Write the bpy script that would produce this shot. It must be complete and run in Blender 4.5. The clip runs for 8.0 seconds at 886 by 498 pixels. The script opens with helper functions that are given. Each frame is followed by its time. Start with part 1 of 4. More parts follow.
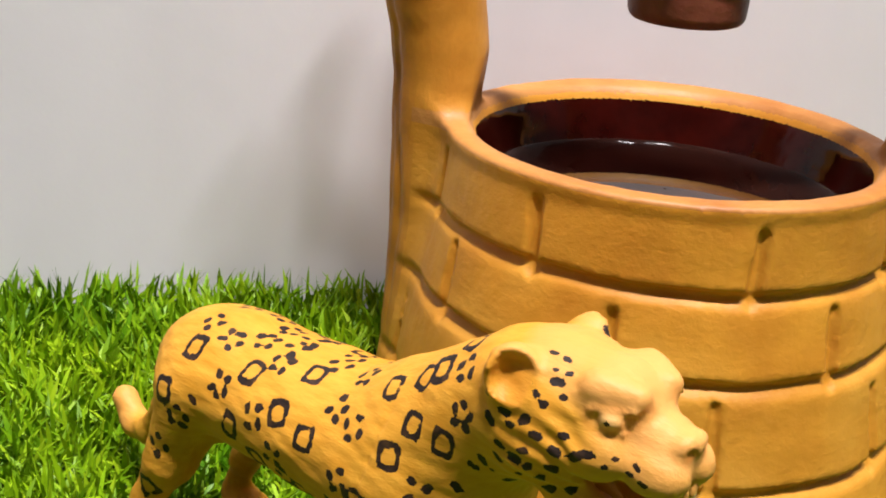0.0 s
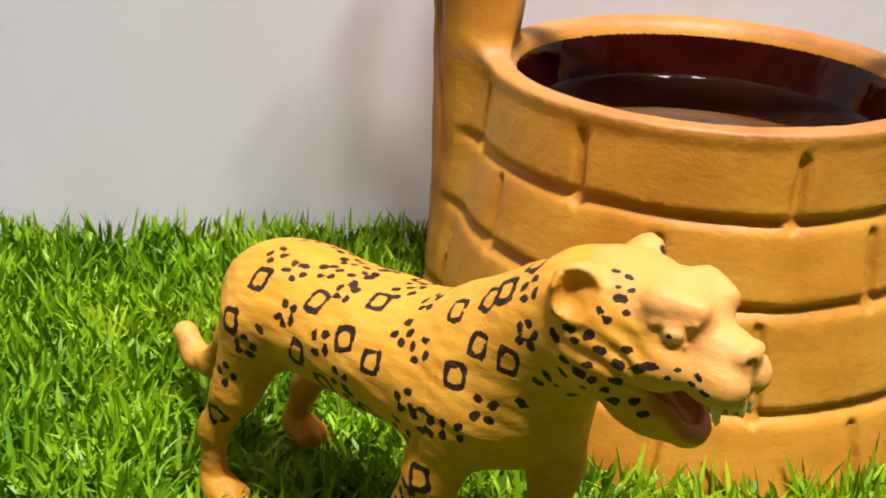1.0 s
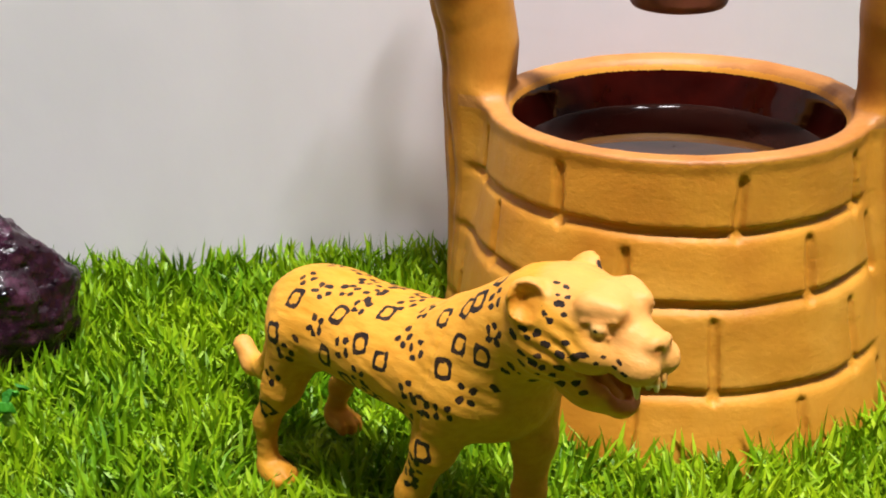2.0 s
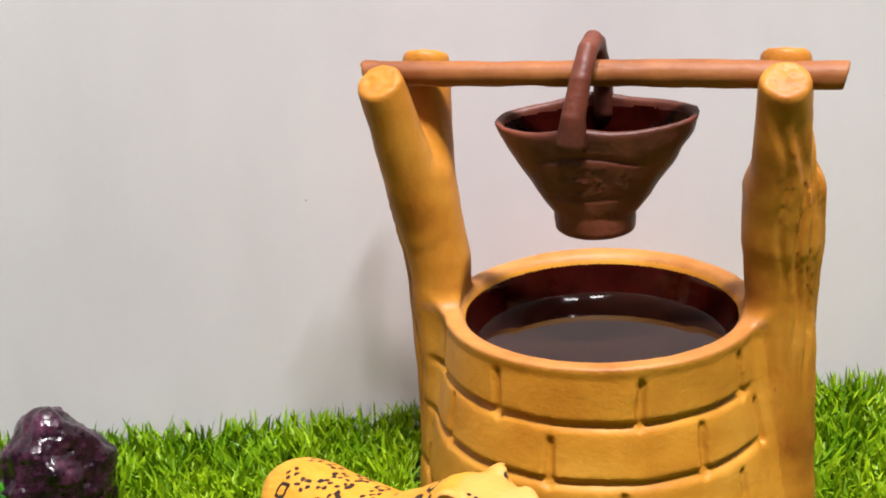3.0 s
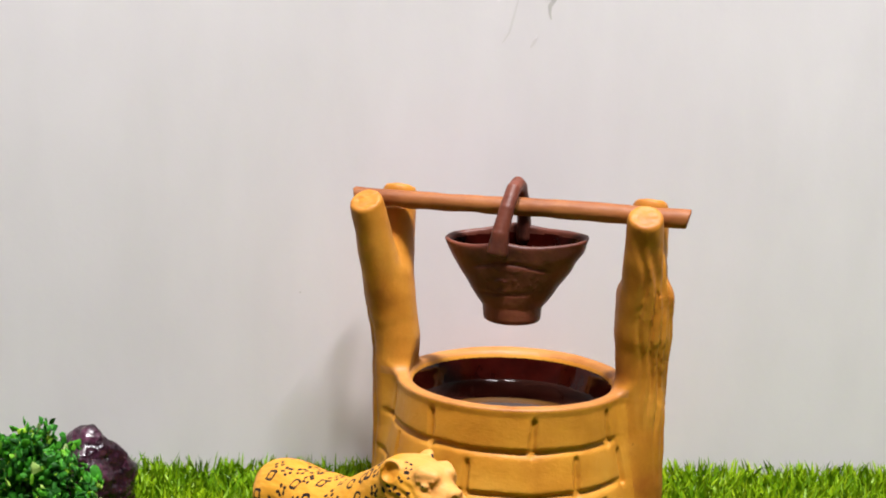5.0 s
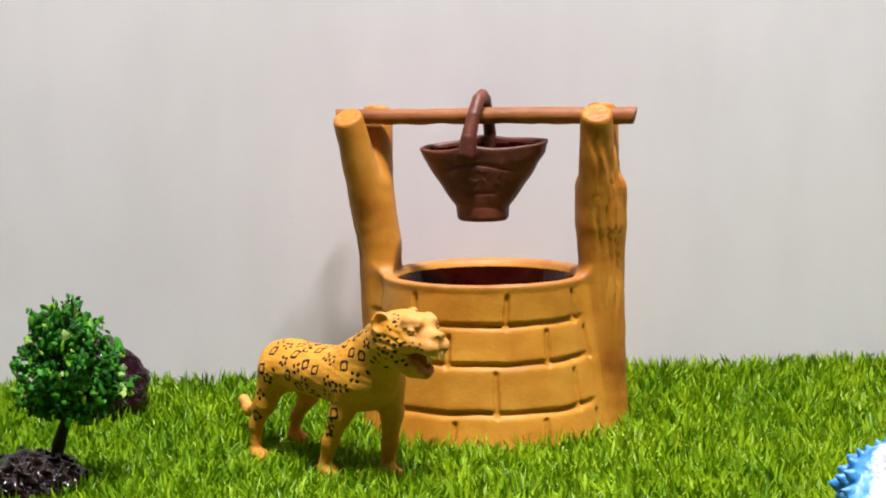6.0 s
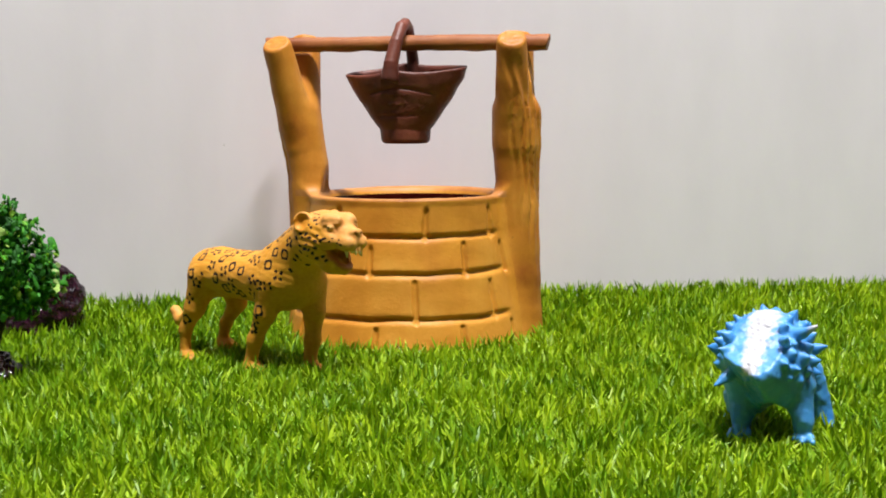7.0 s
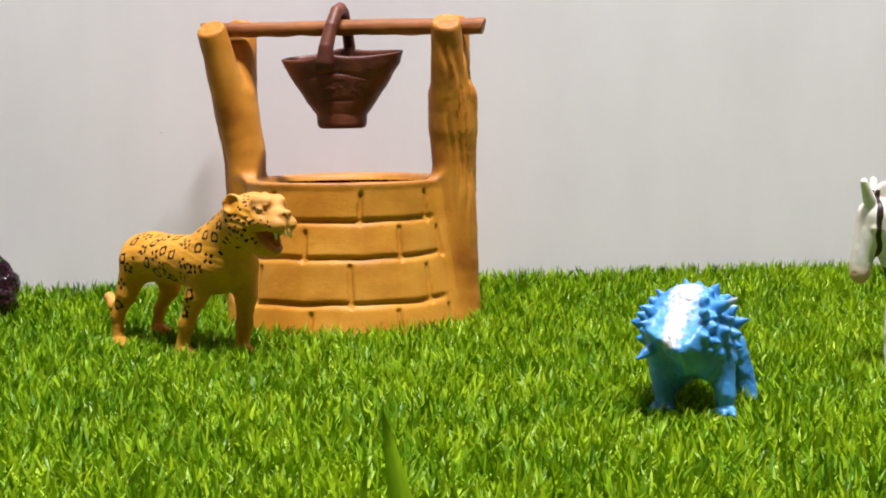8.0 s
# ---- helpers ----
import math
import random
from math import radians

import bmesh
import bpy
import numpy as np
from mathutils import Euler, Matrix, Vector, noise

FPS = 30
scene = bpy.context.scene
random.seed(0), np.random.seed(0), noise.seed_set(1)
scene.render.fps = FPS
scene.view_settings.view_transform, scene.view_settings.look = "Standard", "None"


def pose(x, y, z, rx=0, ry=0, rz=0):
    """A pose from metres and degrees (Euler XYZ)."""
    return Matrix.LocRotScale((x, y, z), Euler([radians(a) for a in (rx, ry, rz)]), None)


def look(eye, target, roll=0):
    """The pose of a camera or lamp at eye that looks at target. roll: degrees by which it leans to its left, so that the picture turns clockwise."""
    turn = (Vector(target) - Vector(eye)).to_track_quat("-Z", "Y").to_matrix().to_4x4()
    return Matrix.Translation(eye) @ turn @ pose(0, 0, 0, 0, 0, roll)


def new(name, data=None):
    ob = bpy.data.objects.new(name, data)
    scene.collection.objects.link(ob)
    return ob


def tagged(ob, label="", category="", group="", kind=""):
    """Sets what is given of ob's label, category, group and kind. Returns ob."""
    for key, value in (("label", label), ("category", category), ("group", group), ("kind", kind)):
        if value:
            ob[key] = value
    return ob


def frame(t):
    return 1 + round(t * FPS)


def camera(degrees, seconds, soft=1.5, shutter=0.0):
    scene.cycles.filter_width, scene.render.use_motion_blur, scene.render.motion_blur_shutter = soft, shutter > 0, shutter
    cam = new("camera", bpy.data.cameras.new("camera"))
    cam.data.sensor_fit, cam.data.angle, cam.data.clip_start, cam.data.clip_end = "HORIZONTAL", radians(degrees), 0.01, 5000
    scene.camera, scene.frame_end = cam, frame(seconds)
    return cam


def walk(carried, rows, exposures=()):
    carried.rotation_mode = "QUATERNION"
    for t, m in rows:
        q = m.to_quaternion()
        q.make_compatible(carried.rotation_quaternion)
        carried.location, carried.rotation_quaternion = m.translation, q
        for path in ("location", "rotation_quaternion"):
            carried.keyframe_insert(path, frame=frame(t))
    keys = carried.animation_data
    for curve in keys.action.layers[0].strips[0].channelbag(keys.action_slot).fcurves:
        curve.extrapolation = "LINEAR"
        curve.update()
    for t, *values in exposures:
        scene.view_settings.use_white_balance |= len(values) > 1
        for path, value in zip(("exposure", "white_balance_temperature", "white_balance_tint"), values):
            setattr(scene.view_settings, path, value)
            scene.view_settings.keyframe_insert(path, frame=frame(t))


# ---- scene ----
cam = camera(38.8, 8.0, soft=1.9)
PATH = [
    (0, (-0.003, -0.282, 0.149), (-0.315, 1.567, -0.546), 4.4),
    (0.5, (-0.008, -0.278, 0.148), (-0.327, 1.559, -0.575), 4.0),
    (1, (-0.009, -0.292, 0.148), (-0.329, 1.526, -0.622), 3.0),
    (2.5, (0.044, -0.36, 0.204), (-0.476, 1.421, -0.543), -3.0),
    (3, (0.062, -0.383, 0.235), (-0.478, 1.426, -0.425), -3.5),
    (3.5, (0.064, -0.407, 0.237), (-0.485, 1.442, -0.291), -1.5),
    (4, (0.075, -0.452, 0.252), (-0.491, 1.422, -0.162), 1.0),
    (4.5, (0.09, -0.498, 0.248), (-0.409, 1.402, -0.132), 2.8),
    (6, (0.125, -0.612, 0.159), (-0.337, 1.321, -0.063), -0.8),
    (6.5, (0.13, -0.635, 0.132), (-0.295, 1.307, -0.081), -0.7),
    (7, (0.148, -0.645, 0.117), (-0.242, 1.305, -0.092), -0.4),
    (7.5, (0.162, -0.643, 0.109), (-0.199, 1.314, -0.098), -0.6),
    (8, (0.165, -0.641, 0.107), (-0.18, 1.318, -0.097), -0.7),
]
walk(cam, [(t, look(eye, target, roll)) for t, eye, target, roll in PATH], exposures=[(0.0, 0.0), (4.5, 0.0), (6.0, -0.05), (8.0, -0.06)])

# ---------------------------------------------------------------- light
world = bpy.data.worlds.new("world")
scene.world = world
world.use_nodes = True
world.node_tree.nodes["Background"].inputs["Color"].default_value = (0.9, 0.95, 1.0, 1)
world.node_tree.nodes["Background"].inputs["Strength"].default_value = 0.05

WALL_TURN = math.atan(0.3264)          # the back wall's turn about z
WALL_AT = (0.0, 0.0650)                # a point on its face
ROOM = Matrix.Translation((WALL_AT[0], WALL_AT[1], 0)) @ Matrix.Rotation(WALL_TURN, 4, "Z")


def area_lamp(name, at, target, size_x, size_y, power, colour, roll=0):
    data = bpy.data.lights.new(name, "AREA")
    data.shape, data.size, data.size_y, data.energy, data.color = "RECTANGLE", size_x, size_y, power, colour
    lamp = new(name, data)
    lamp.matrix_world = look(at, target, roll)
    return lamp


KEY_AT = (0.64, -0.43, 2.05)
FILL_AT = (0.16, -0.56, 2.06)
area_lamp("tube_lamp_light", KEY_AT, (0, 0, 0.05), 0.24, 0.08, 31.0, (1.0, 0.975, 1.0))
area_lamp("panel_lamp_light", FILL_AT, (0, 0, 0.05), 0.30, 0.12, 61.0, (1.0, 0.960, 0.965))


# ---------------------------------------------------------------- materials
def material(name, base=(0.5, 0.5, 0.5), rough=0.5, spec=0.5, metal=0.0):
    m = bpy.data.materials.new(name)
    m.use_nodes = True
    b = m.node_tree.nodes["Principled BSDF"]
    b.inputs["Base Color"].default_value = (*base, 1)
    b.inputs["Roughness"].default_value = rough
    b.inputs["Specular IOR Level"].default_value = spec
    b.inputs["Metallic"].default_value = metal
    return m, m.node_tree.nodes, m.node_tree.links, b


def coords(nodes, links, kind="Object", scale=(1, 1, 1)):
    tc = nodes.new("ShaderNodeTexCoord")
    mp = nodes.new("ShaderNodeMapping")
    mp.inputs["Scale"].default_value = scale
    links.new(tc.outputs[kind], mp.inputs["Vector"])
    return mp.outputs["Vector"]


def noise_tex(nodes, links, vec, scale, detail=4.0, rough=0.6, distortion=0.0):
    n = nodes.new("ShaderNodeTexNoise")
    n.inputs["Scale"].default_value = scale
    n.inputs["Detail"].default_value = detail
    n.inputs["Roughness"].default_value = rough
    n.inputs["Distortion"].default_value = distortion
    links.new(vec, n.inputs["Vector"])
    return n.outputs["Fac"]


def ramp(nodes, links, fac, stops, interp="LINEAR"):
    r = nodes.new("ShaderNodeValToRGB")
    r.color_ramp.interpolation = interp
    while len(r.color_ramp.elements) < len(stops):
        r.color_ramp.elements.new(0.5)
    for e, (p, c) in zip(r.color_ramp.elements, stops):
        e.position = p
        e.color = (*c, 1) if len(c) == 3 else c
    links.new(fac, r.inputs["Fac"])
    return r.outputs["Color"]


def mix(nodes, links, fac, a, b, mode="MIX"):
    m = nodes.new("ShaderNodeMix")
    m.data_type, m.blend_type = "RGBA", mode
    for sock, v in ((m.inputs[0], fac), (m.inputs[6], a), (m.inputs[7], b)):
        if isinstance(v, (int, float)):
            sock.default_value = v
        elif isinstance(v, tuple):
            sock.default_value = (*v, 1)
        else:
            links.new(v, sock)
    return m.outputs[2]


def math_node(nodes, links, op, a, b=0.0, clamp=False):
    m = nodes.new("ShaderNodeMath")
    m.operation, m.use_clamp = op, clamp
    for sock, v in zip(m.inputs, (a, b)):
        if isinstance(v, (int, float)):
            sock.default_value = v
        else:
            links.new(v, sock)
    return m.outputs[0]


def bump(nodes, links, bsdf, height, strength=0.3, distance=0.001, normal=None):
    n = nodes.new("ShaderNodeBump")
    n.inputs["Strength"].default_value = strength
    n.inputs["Distance"].default_value = distance
    links.new(height, n.inputs["Height"])
    if normal is not None:
        links.new(normal, n.inputs["Normal"])
    links.new(n.outputs["Normal"], bsdf.inputs["Normal"])
    return n.outputs["Normal"]


def clay(name, light, mid, dark, rough=0.55, spec=0.4, per_piece=0.0, streak=False):
    """Fired clay: broad tone change, fine grain, a few dark specks."""
    m, n, l, b = material(name, mid, rough, spec)
    v = coords(n, l)
    broad = noise_tex(n, l, v, 38, 3, 0.55)
    col = ramp(n, l, broad, ((0.30, dark), (0.50, mid), (0.72, light)))
    fine = noise_tex(n, l, v, 700, 3, 0.6)
    col = mix(n, l, 0.10, col, ramp(n, l, fine, ((0.35, dark), (0.65, light))))
    speck = noise_tex(n, l, v, 260, 2, 0.5)
    col = mix(n, l, ramp(n, l, speck, ((0.77, (0, 0, 0)), (0.82, (0.45, 0.45, 0.45)))), col, tuple(c * 0.35 for c in dark))
    if per_piece:
        info = n.new("ShaderNodeObjectInfo")
        tone = ramp(n, l, info.outputs["Random"], ((0.0, (1 - per_piece,) * 3), (1.0, (1 + per_piece * 0.4,) * 3)))
        col = mix(n, l, 1.0, col, tone, "MULTIPLY")
    l.new(col, b.inputs["Base Color"])
    l.new(math_node(n, l, "ADD", math_node(n, l, "MULTIPLY", fine, 0.25), rough - 0.12), b.inputs["Roughness"])
    sc = noise_tex(n, l, coords(n, l, "Object", (1, 1, 0.25) if streak else (1, 1, 1.6)), 320, 4, 0.6)
    h = math_node(n, l, "ADD", math_node(n, l, "MULTIPLY", sc, 0.8), math_node(n, l, "MULTIPLY", fine, 0.4))
    bump(n, l, b, h, 0.30, 0.0006)
    return m


TERRACOTTA = clay("terracotta", (0.69, 0.325, 0.038), (0.62, 0.262, 0.021), (0.50, 0.188, 0.012), per_piece=0.10)
TERRACOTTA_POST = clay("terracotta_post", (0.65, 0.290, 0.036), (0.54, 0.210, 0.018), (0.34, 0.104, 0.009), rough=0.50, streak=True)
RIM_CLAY = clay("terracotta_rim", (0.60, 0.275, 0.075), (0.50, 0.205, 0.045), (0.37, 0.130, 0.022), rough=0.50)
BEAM_CLAY = clay("beam_clay", (0.40, 0.145, 0.038), (0.29, 0.092, 0.023), (0.16, 0.042, 0.011), streak=True)
BUCKET_CLAY = clay("bucket_clay", (0.23, 0.062, 0.032), (0.130, 0.031, 0.016), (0.050, 0.011, 0.006), rough=0.48)


def glazed():
    m, n, l, b = material("wet_brown_glaze", (0.05, 0.006, 0.004), 0.10, 0.25)
    v = coords(n, l)
    l.new(ramp(n, l, noise_tex(n, l, v, 90), ((0.3, (0.014, 0.0012, 0.0008)), (0.7, (0.040, 0.0035, 0.002)))), b.inputs["Base Color"])
    bump(n, l, b, noise_tex(n, l, v, 110, 1), 0.05, 0.0008)
    return m


GLAZE = glazed()


def water_material():
    m, n, l, b = material("still_water", (0.040, 0.014, 0.010), 0.015, 0.5)
    b.inputs["IOR"].default_value = 1.33
    v = coords(n, l)
    l.new(ramp(n, l, noise_tex(n, l, v, 50), ((0.3, (0.012, 0.004, 0.003)), (0.7, (0.026, 0.009, 0.006)))), b.inputs["Base Color"])
    bump(n, l, b, noise_tex(n, l, v, 60, 1), 0.03, 0.0006)
    return m


WATER = water_material()


def wall_paint():
    m, n, l, b = material("white_wall_paint", (0.78, 0.77, 0.77), 0.6, 0.3)
    v = coords(n, l)
    broad = noise_tex(n, l, v, 5.0, 3, 0.5)
    col = ramp(n, l, broad, ((0.30, (0.735, 0.71, 0.74)), (0.65, (0.84, 0.810, 0.845))))
    tall = noise_tex(n, l, coords(n, l, "Object", (1, 1, 0.35)), 24, 3, 0.5)
    col = mix(n, l, 0.35, col, ramp(n, l, tall, ((0.35, (0.74, 0.71, 0.735)), (0.65, (0.86, 0.825, 0.86)))))
    l.new(col, b.inputs["Base Color"])
    bump(n, l, b, noise_tex(n, l, v, 120, 5, 0.6), 0.12, 0.0008)
    return m


WALL_PAINT = wall_paint()


def room_paint(name, colour):
    m, n, l, b = material(name, colour, 0.7, 0.3)
    v = coords(n, l)
    l.new(ramp(n, l, noise_tex(n, l, v, 3), ((0.3, tuple(c * 0.93 for c in colour)), (0.7, colour))), b.inputs["Base Color"])
    return m


# unseen walls and ceiling, toned dark so that less light bounces back
DARK_ROOM_PAINT = room_paint("room_paint", (0.10, 0.095, 0.09))
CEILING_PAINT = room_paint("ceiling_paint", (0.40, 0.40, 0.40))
FLOOR_STONE = room_paint("floor_stone", (0.25, 0.22, 0.20))


def grass_material():
    m, n, l, b = material("plastic_grass", (0.10, 0.30, 0.02), 0.46, 0.32)
    geo = n.new("ShaderNodeNewGeometry")
    rnd = geo.outputs["Random Per Island"]
    col = ramp(n, l, rnd, ((0.0, (0.030, 0.105, 0.002)), (0.35, (0.135, 0.295, 0.003)), (0.7, (0.310, 0.490, 0.006)), (1.0, (0.480, 0.600, 0.020))))
    patch = noise_tex(n, l, coords(n, l), 34, 3, 0.6)
    col = mix(n, l, 0.45, col, ramp(n, l, patch, ((0.35, (0.100, 0.265, 0.002)), (0.65, (0.40, 0.57, 0.006)))))
    # light fall-off painted into the blades: their colour darkens towards low x
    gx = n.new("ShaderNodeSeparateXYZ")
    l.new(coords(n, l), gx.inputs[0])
    falloff = math_node(n, l, "ADD", gx.outputs[0], math_node(n, l, "MULTIPLY", patch, 0.10))
    col = mix(n, l, 1.0, col, ramp(n, l, math_node(n, l, "ADD", math_node(n, l, "MULTIPLY", falloff, 2.5), 0.5), ((0.15, (0.78, 0.88, 0.88)), (0.70, (1, 1, 1)))), "MULTIPLY")
    l.new(col, b.inputs["Base Color"])
    tr = n.new("ShaderNodeBsdfTranslucent")
    l.new(mix(n, l, 1.0, col, (1.0, 1.0, 0.6), "MULTIPLY"), tr.inputs["Color"])
    ms = n.new("ShaderNodeMixShader")
    ms.inputs[0].default_value = 0.09
    l.new(b.outputs[0], ms.inputs[1])
    l.new(tr.outputs[0], ms.inputs[2])
    l.new(ms.outputs[0], n["Material Output"].inputs["Surface"])
    return m


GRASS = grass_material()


def leaf_material():
    m, n, l, b = material("leaf_plastic", (0.30, 0.50, 0.008), 0.4, 0.35)
    col = ramp(n, l, noise_tex(n, l, coords(n, l), 60), ((0.3, (0.36, 0.58, 0.012)), (0.7, (0.44, 0.66, 0.020))))
    l.new(col, b.inputs["Base Color"])
    tr = n.new("ShaderNodeBsdfTranslucent")
    l.new(col, tr.inputs["Color"])
    ms = n.new("ShaderNodeMixShader")
    ms.inputs[0].default_value = 0.5
    l.new(b.outputs[0], ms.inputs[1])
    l.new(tr.outputs[0], ms.inputs[2])
    l.new(ms.outputs[0], n["Material Output"].inputs["Surface"])
    return m


LEAF = leaf_material()
MAT_BACK = room_paint("mat_backing", (0.010, 0.032, 0.004))


def leopard_material():
    """Yellow moulded vinyl with hand-painted black marks; crown, muzzle, belly and feet left plain."""
    m, n, l, b = material("spotted_vinyl", (0.80, 0.45, 0.08), 0.56, 0.32)
    v = coords(n, l)
    at = n.new("ShaderNodeAttribute")
    at.attribute_name = "zone"
    sep = n.new("ShaderNodeSeparateColor")
    l.new(at.outputs["Color"], sep.inputs[0])
    base = ramp(n, l, noise_tex(n, l, v, 45, 3), ((0.3, (0.63, 0.262, 0.015)), (0.7, (0.70, 0.330, 0.032))))
    hair = noise_tex(n, l, coords(n, l, "Object", (0.30, 1, 1)), 620, 3, 0.6)
    base = mix(n, l, 0.22, base, ramp(n, l, hair, ((0.35, (0.56, 0.195, 0.008)), (0.65, (0.82, 0.42, 0.060)))))
    base = mix(n, l, sep.outputs[0], base, (0.70, 0.325, 0.082))
    base = mix(n, l, sep.outputs[1], base, (0.58, 0.185, 0.026))
    base = mix(n, l, sep.outputs[2], base, (0.82, 0.60, 0.26))
    ink = n.new("ShaderNodeAttribute")
    ink.attribute_name = "ink"
    rough_edge = math_node(n, l, "MULTIPLY", math_node(n, l, "SUBTRACT", noise_tex(n, l, v, 900, 2), 0.5), 0.9)
    mark = math_node(n, l, "GREATER_THAN", math_node(n, l, "ADD", ink.outputs["Fac"], rough_edge), 0.0)
    worn = ramp(n, l, noise_tex(n, l, v, 420, 2), ((0.30, (0.055, 0.024, 0.010)), (0.50, (0.016, 0.008, 0.006))))
    l.new(mix(n, l, mark, base, worn), b.inputs["Base Color"])
    bump(n, l, b, hair, 0.40, 0.0005)
    return m


SPOTTED = leopard_material()


def blue_material():
    m, n, l, b = material("blue_vinyl", (0.05, 0.33, 0.75), 0.34, 0.45)
    v = coords(n, l)
    col = ramp(n, l, noise_tex(n, l, v, 60, 4), ((0.32, (0.028, 0.20, 0.56)), (0.68, (0.10, 0.38, 0.78))))
    at = n.new("ShaderNodeAttribute")
    at.attribute_name = "zone"
    col = mix(n, l, at.outputs["Fac"], col, (0.50, 0.51, 0.54))
    l.new(col, b.inputs["Base Color"])
    bump(n, l, b, noise_tex(n, l, v, 500, 3), 0.4, 0.0006)
    return m


BLUE = blue_material()


def zebra_material():
    m, n, l, b = material("striped_vinyl", (0.82, 0.78, 0.72), 0.4, 0.45)
    v = coords(n, l)
    w = n.new("ShaderNodeTexWave")
    w.inputs["Scale"].default_value = 60
    w.inputs["Distortion"].default_value = 3.5
    w.inputs["Detail"].default_value = 1.5
    w.inputs["Detail Scale"].default_value = 1.2
    l.new(v, w.inputs["Vector"])
    at = n.new("ShaderNodeAttribute")
    at.attribute_name = "zone"
    sep = n.new("ShaderNodeSeparateColor")
    l.new(at.outputs["Color"], sep.inputs[0])
    st = math_node(n, l, "MULTIPLY", math_node(n, l, "GREATER_THAN", w.outputs["Fac"], 0.62), math_node(n, l, "GREATER_THAN", sep.outputs[0], 0.5))
    base = ramp(n, l, noise_tex(n, l, v, 60), ((0.3, (0.82, 0.74, 0.62)), (0.7, (0.88, 0.85, 0.80))))
    base = mix(n, l, sep.outputs[1], base, (0.70, 0.45, 0.28))
    l.new(mix(n, l, st, base, (0.03, 0.018, 0.012)), b.inputs["Base Color"])
    bump(n, l, b, noise_tex(n, l, v, 500, 3), 0.25, 0.0005)
    return m


STRIPED = zebra_material()


def rock_material():
    m, n, l, b = material("dark_purple_stone", (0.05, 0.03, 0.04), 0.25, 0.45)
    v = coords(n, l)
    col = ramp(n, l, noise_tex(n, l, v, 90, 6, 0.7), ((0.36, (0.002, 0.001, 0.0015)), (0.50, (0.022, 0.006, 0.013)), (0.64, (0.085, 0.026, 0.052)), (0.78, (0.26, 0.19, 0.23))))
    l.new(col, b.inputs["Base Color"])
    l.new(ramp(n, l, noise_tex(n, l, v, 200, 4), ((0.3, (0.05,) * 3), (0.7, (0.34,) * 3))), b.inputs["Roughness"])
    bump(n, l, b, noise_tex(n, l, v, 230, 4, 0.6), 0.5, 0.0012)
    return m


ROCK = rock_material()


def root_material():
    m, n, l, b = material("dark_resin_root", (0.03, 0.015, 0.012), 0.10, 0.40)
    v = coords(n, l)
    l.new(ramp(n, l, noise_tex(n, l, v, 160, 5, 0.7), ((0.40, (0.002, 0.001, 0.001)), (0.62, (0.012, 0.004, 0.003)), (0.76, (0.06, 0.025, 0.018)))), b.inputs["Base Color"])
    bump(n, l, b, noise_tex(n, l, v, 300, 3, 0.6), 0.4, 0.0010)
    return m


ROOT = root_material()
TRUNK = clay("tree_trunk_wire", (0.05, 0.035, 0.022), (0.025, 0.017, 0.012), (0.010, 0.007, 0.006), rough=0.6)


def crown_material():
    m, n, l, b = material("foam_foliage", (0.04, 0.16, 0.02), 0.6, 0.35)
    geo = n.new("ShaderNodeNewGeometry")
    col = ramp(n, l, geo.outputs["Random Per Island"], ((0.0, (0.004, 0.050, 0.003)), (0.5, (0.022, 0.180, 0.007)), (0.86, (0.070, 0.330, 0.012)), (0.96, (0.26, 0.48, 0.02)), (1.0, (0.42, 0.56, 0.22))))
    l.new(col, b.inputs["Base Color"])
    bump(n, l, b, noise_tex(n, l, coords(n, l), 900, 3), 0.6, 0.0006)
    return m


FOLIAGE = crown_material()
PENCIL, *_ = material("grey_pencil_mark", (0.60, 0.58, 0.585), 0.9, 0.0)
FAINT_PENCIL, *_ = material("faint_pencil_mark", (0.735, 0.71, 0.725), 0.9, 0.0)


# ---------------------------------------------------------------- mesh tools
def mesh_object(name, verts, faces, mat, parent=None, label="", smooth=True):
    me = bpy.data.meshes.new(name)
    me.from_pydata(verts, [], faces)
    me.materials.append(mat)
    if smooth:
        me.polygons.foreach_set("use_smooth", np.ones(len(me.polygons), dtype=bool))
    me.update()
    ob = new(name, me)
    if parent is not None:
        ob.parent = parent
    if label:
        tagged(ob, label)
    return ob


def part(name, bm, mat, parent=None, label="", smooth=True):
    me = bpy.data.meshes.new(name)
    bmesh.ops.recalc_face_normals(bm, faces=bm.faces)
    bm.to_mesh(me)
    bm.free()
    me.materials.append(mat)
    if smooth:
        me.polygons.foreach_set("use_smooth", np.ones(len(me.polygons), dtype=bool))
    ob = new(name, me)
    if parent is not None:
        ob.parent = parent
    if label:
        tagged(ob, label)
    return ob


def box(bm, lo, hi, m=None, bevel=0.0):
    made = bmesh.ops.create_cube(bm, size=1.0)["verts"]
    c = [(a + b) / 2 for a, b in zip(lo, hi)]
    s = [b - a for a, b in zip(lo, hi)]
    for v in made:
        v.co = Vector((c[0] + v.co.x * s[0], c[1] + v.co.y * s[1], c[2] + v.co.z * s[2]))
    if bevel:
        edges = {e for v in made for e in v.link_edges}
        bmesh.ops.bevel(bm, geom=list(edges), offset=bevel, segments=2, affect="EDGES")
    if m is not None:
        bmesh.ops.transform(bm, matrix=m, verts=bm.verts)


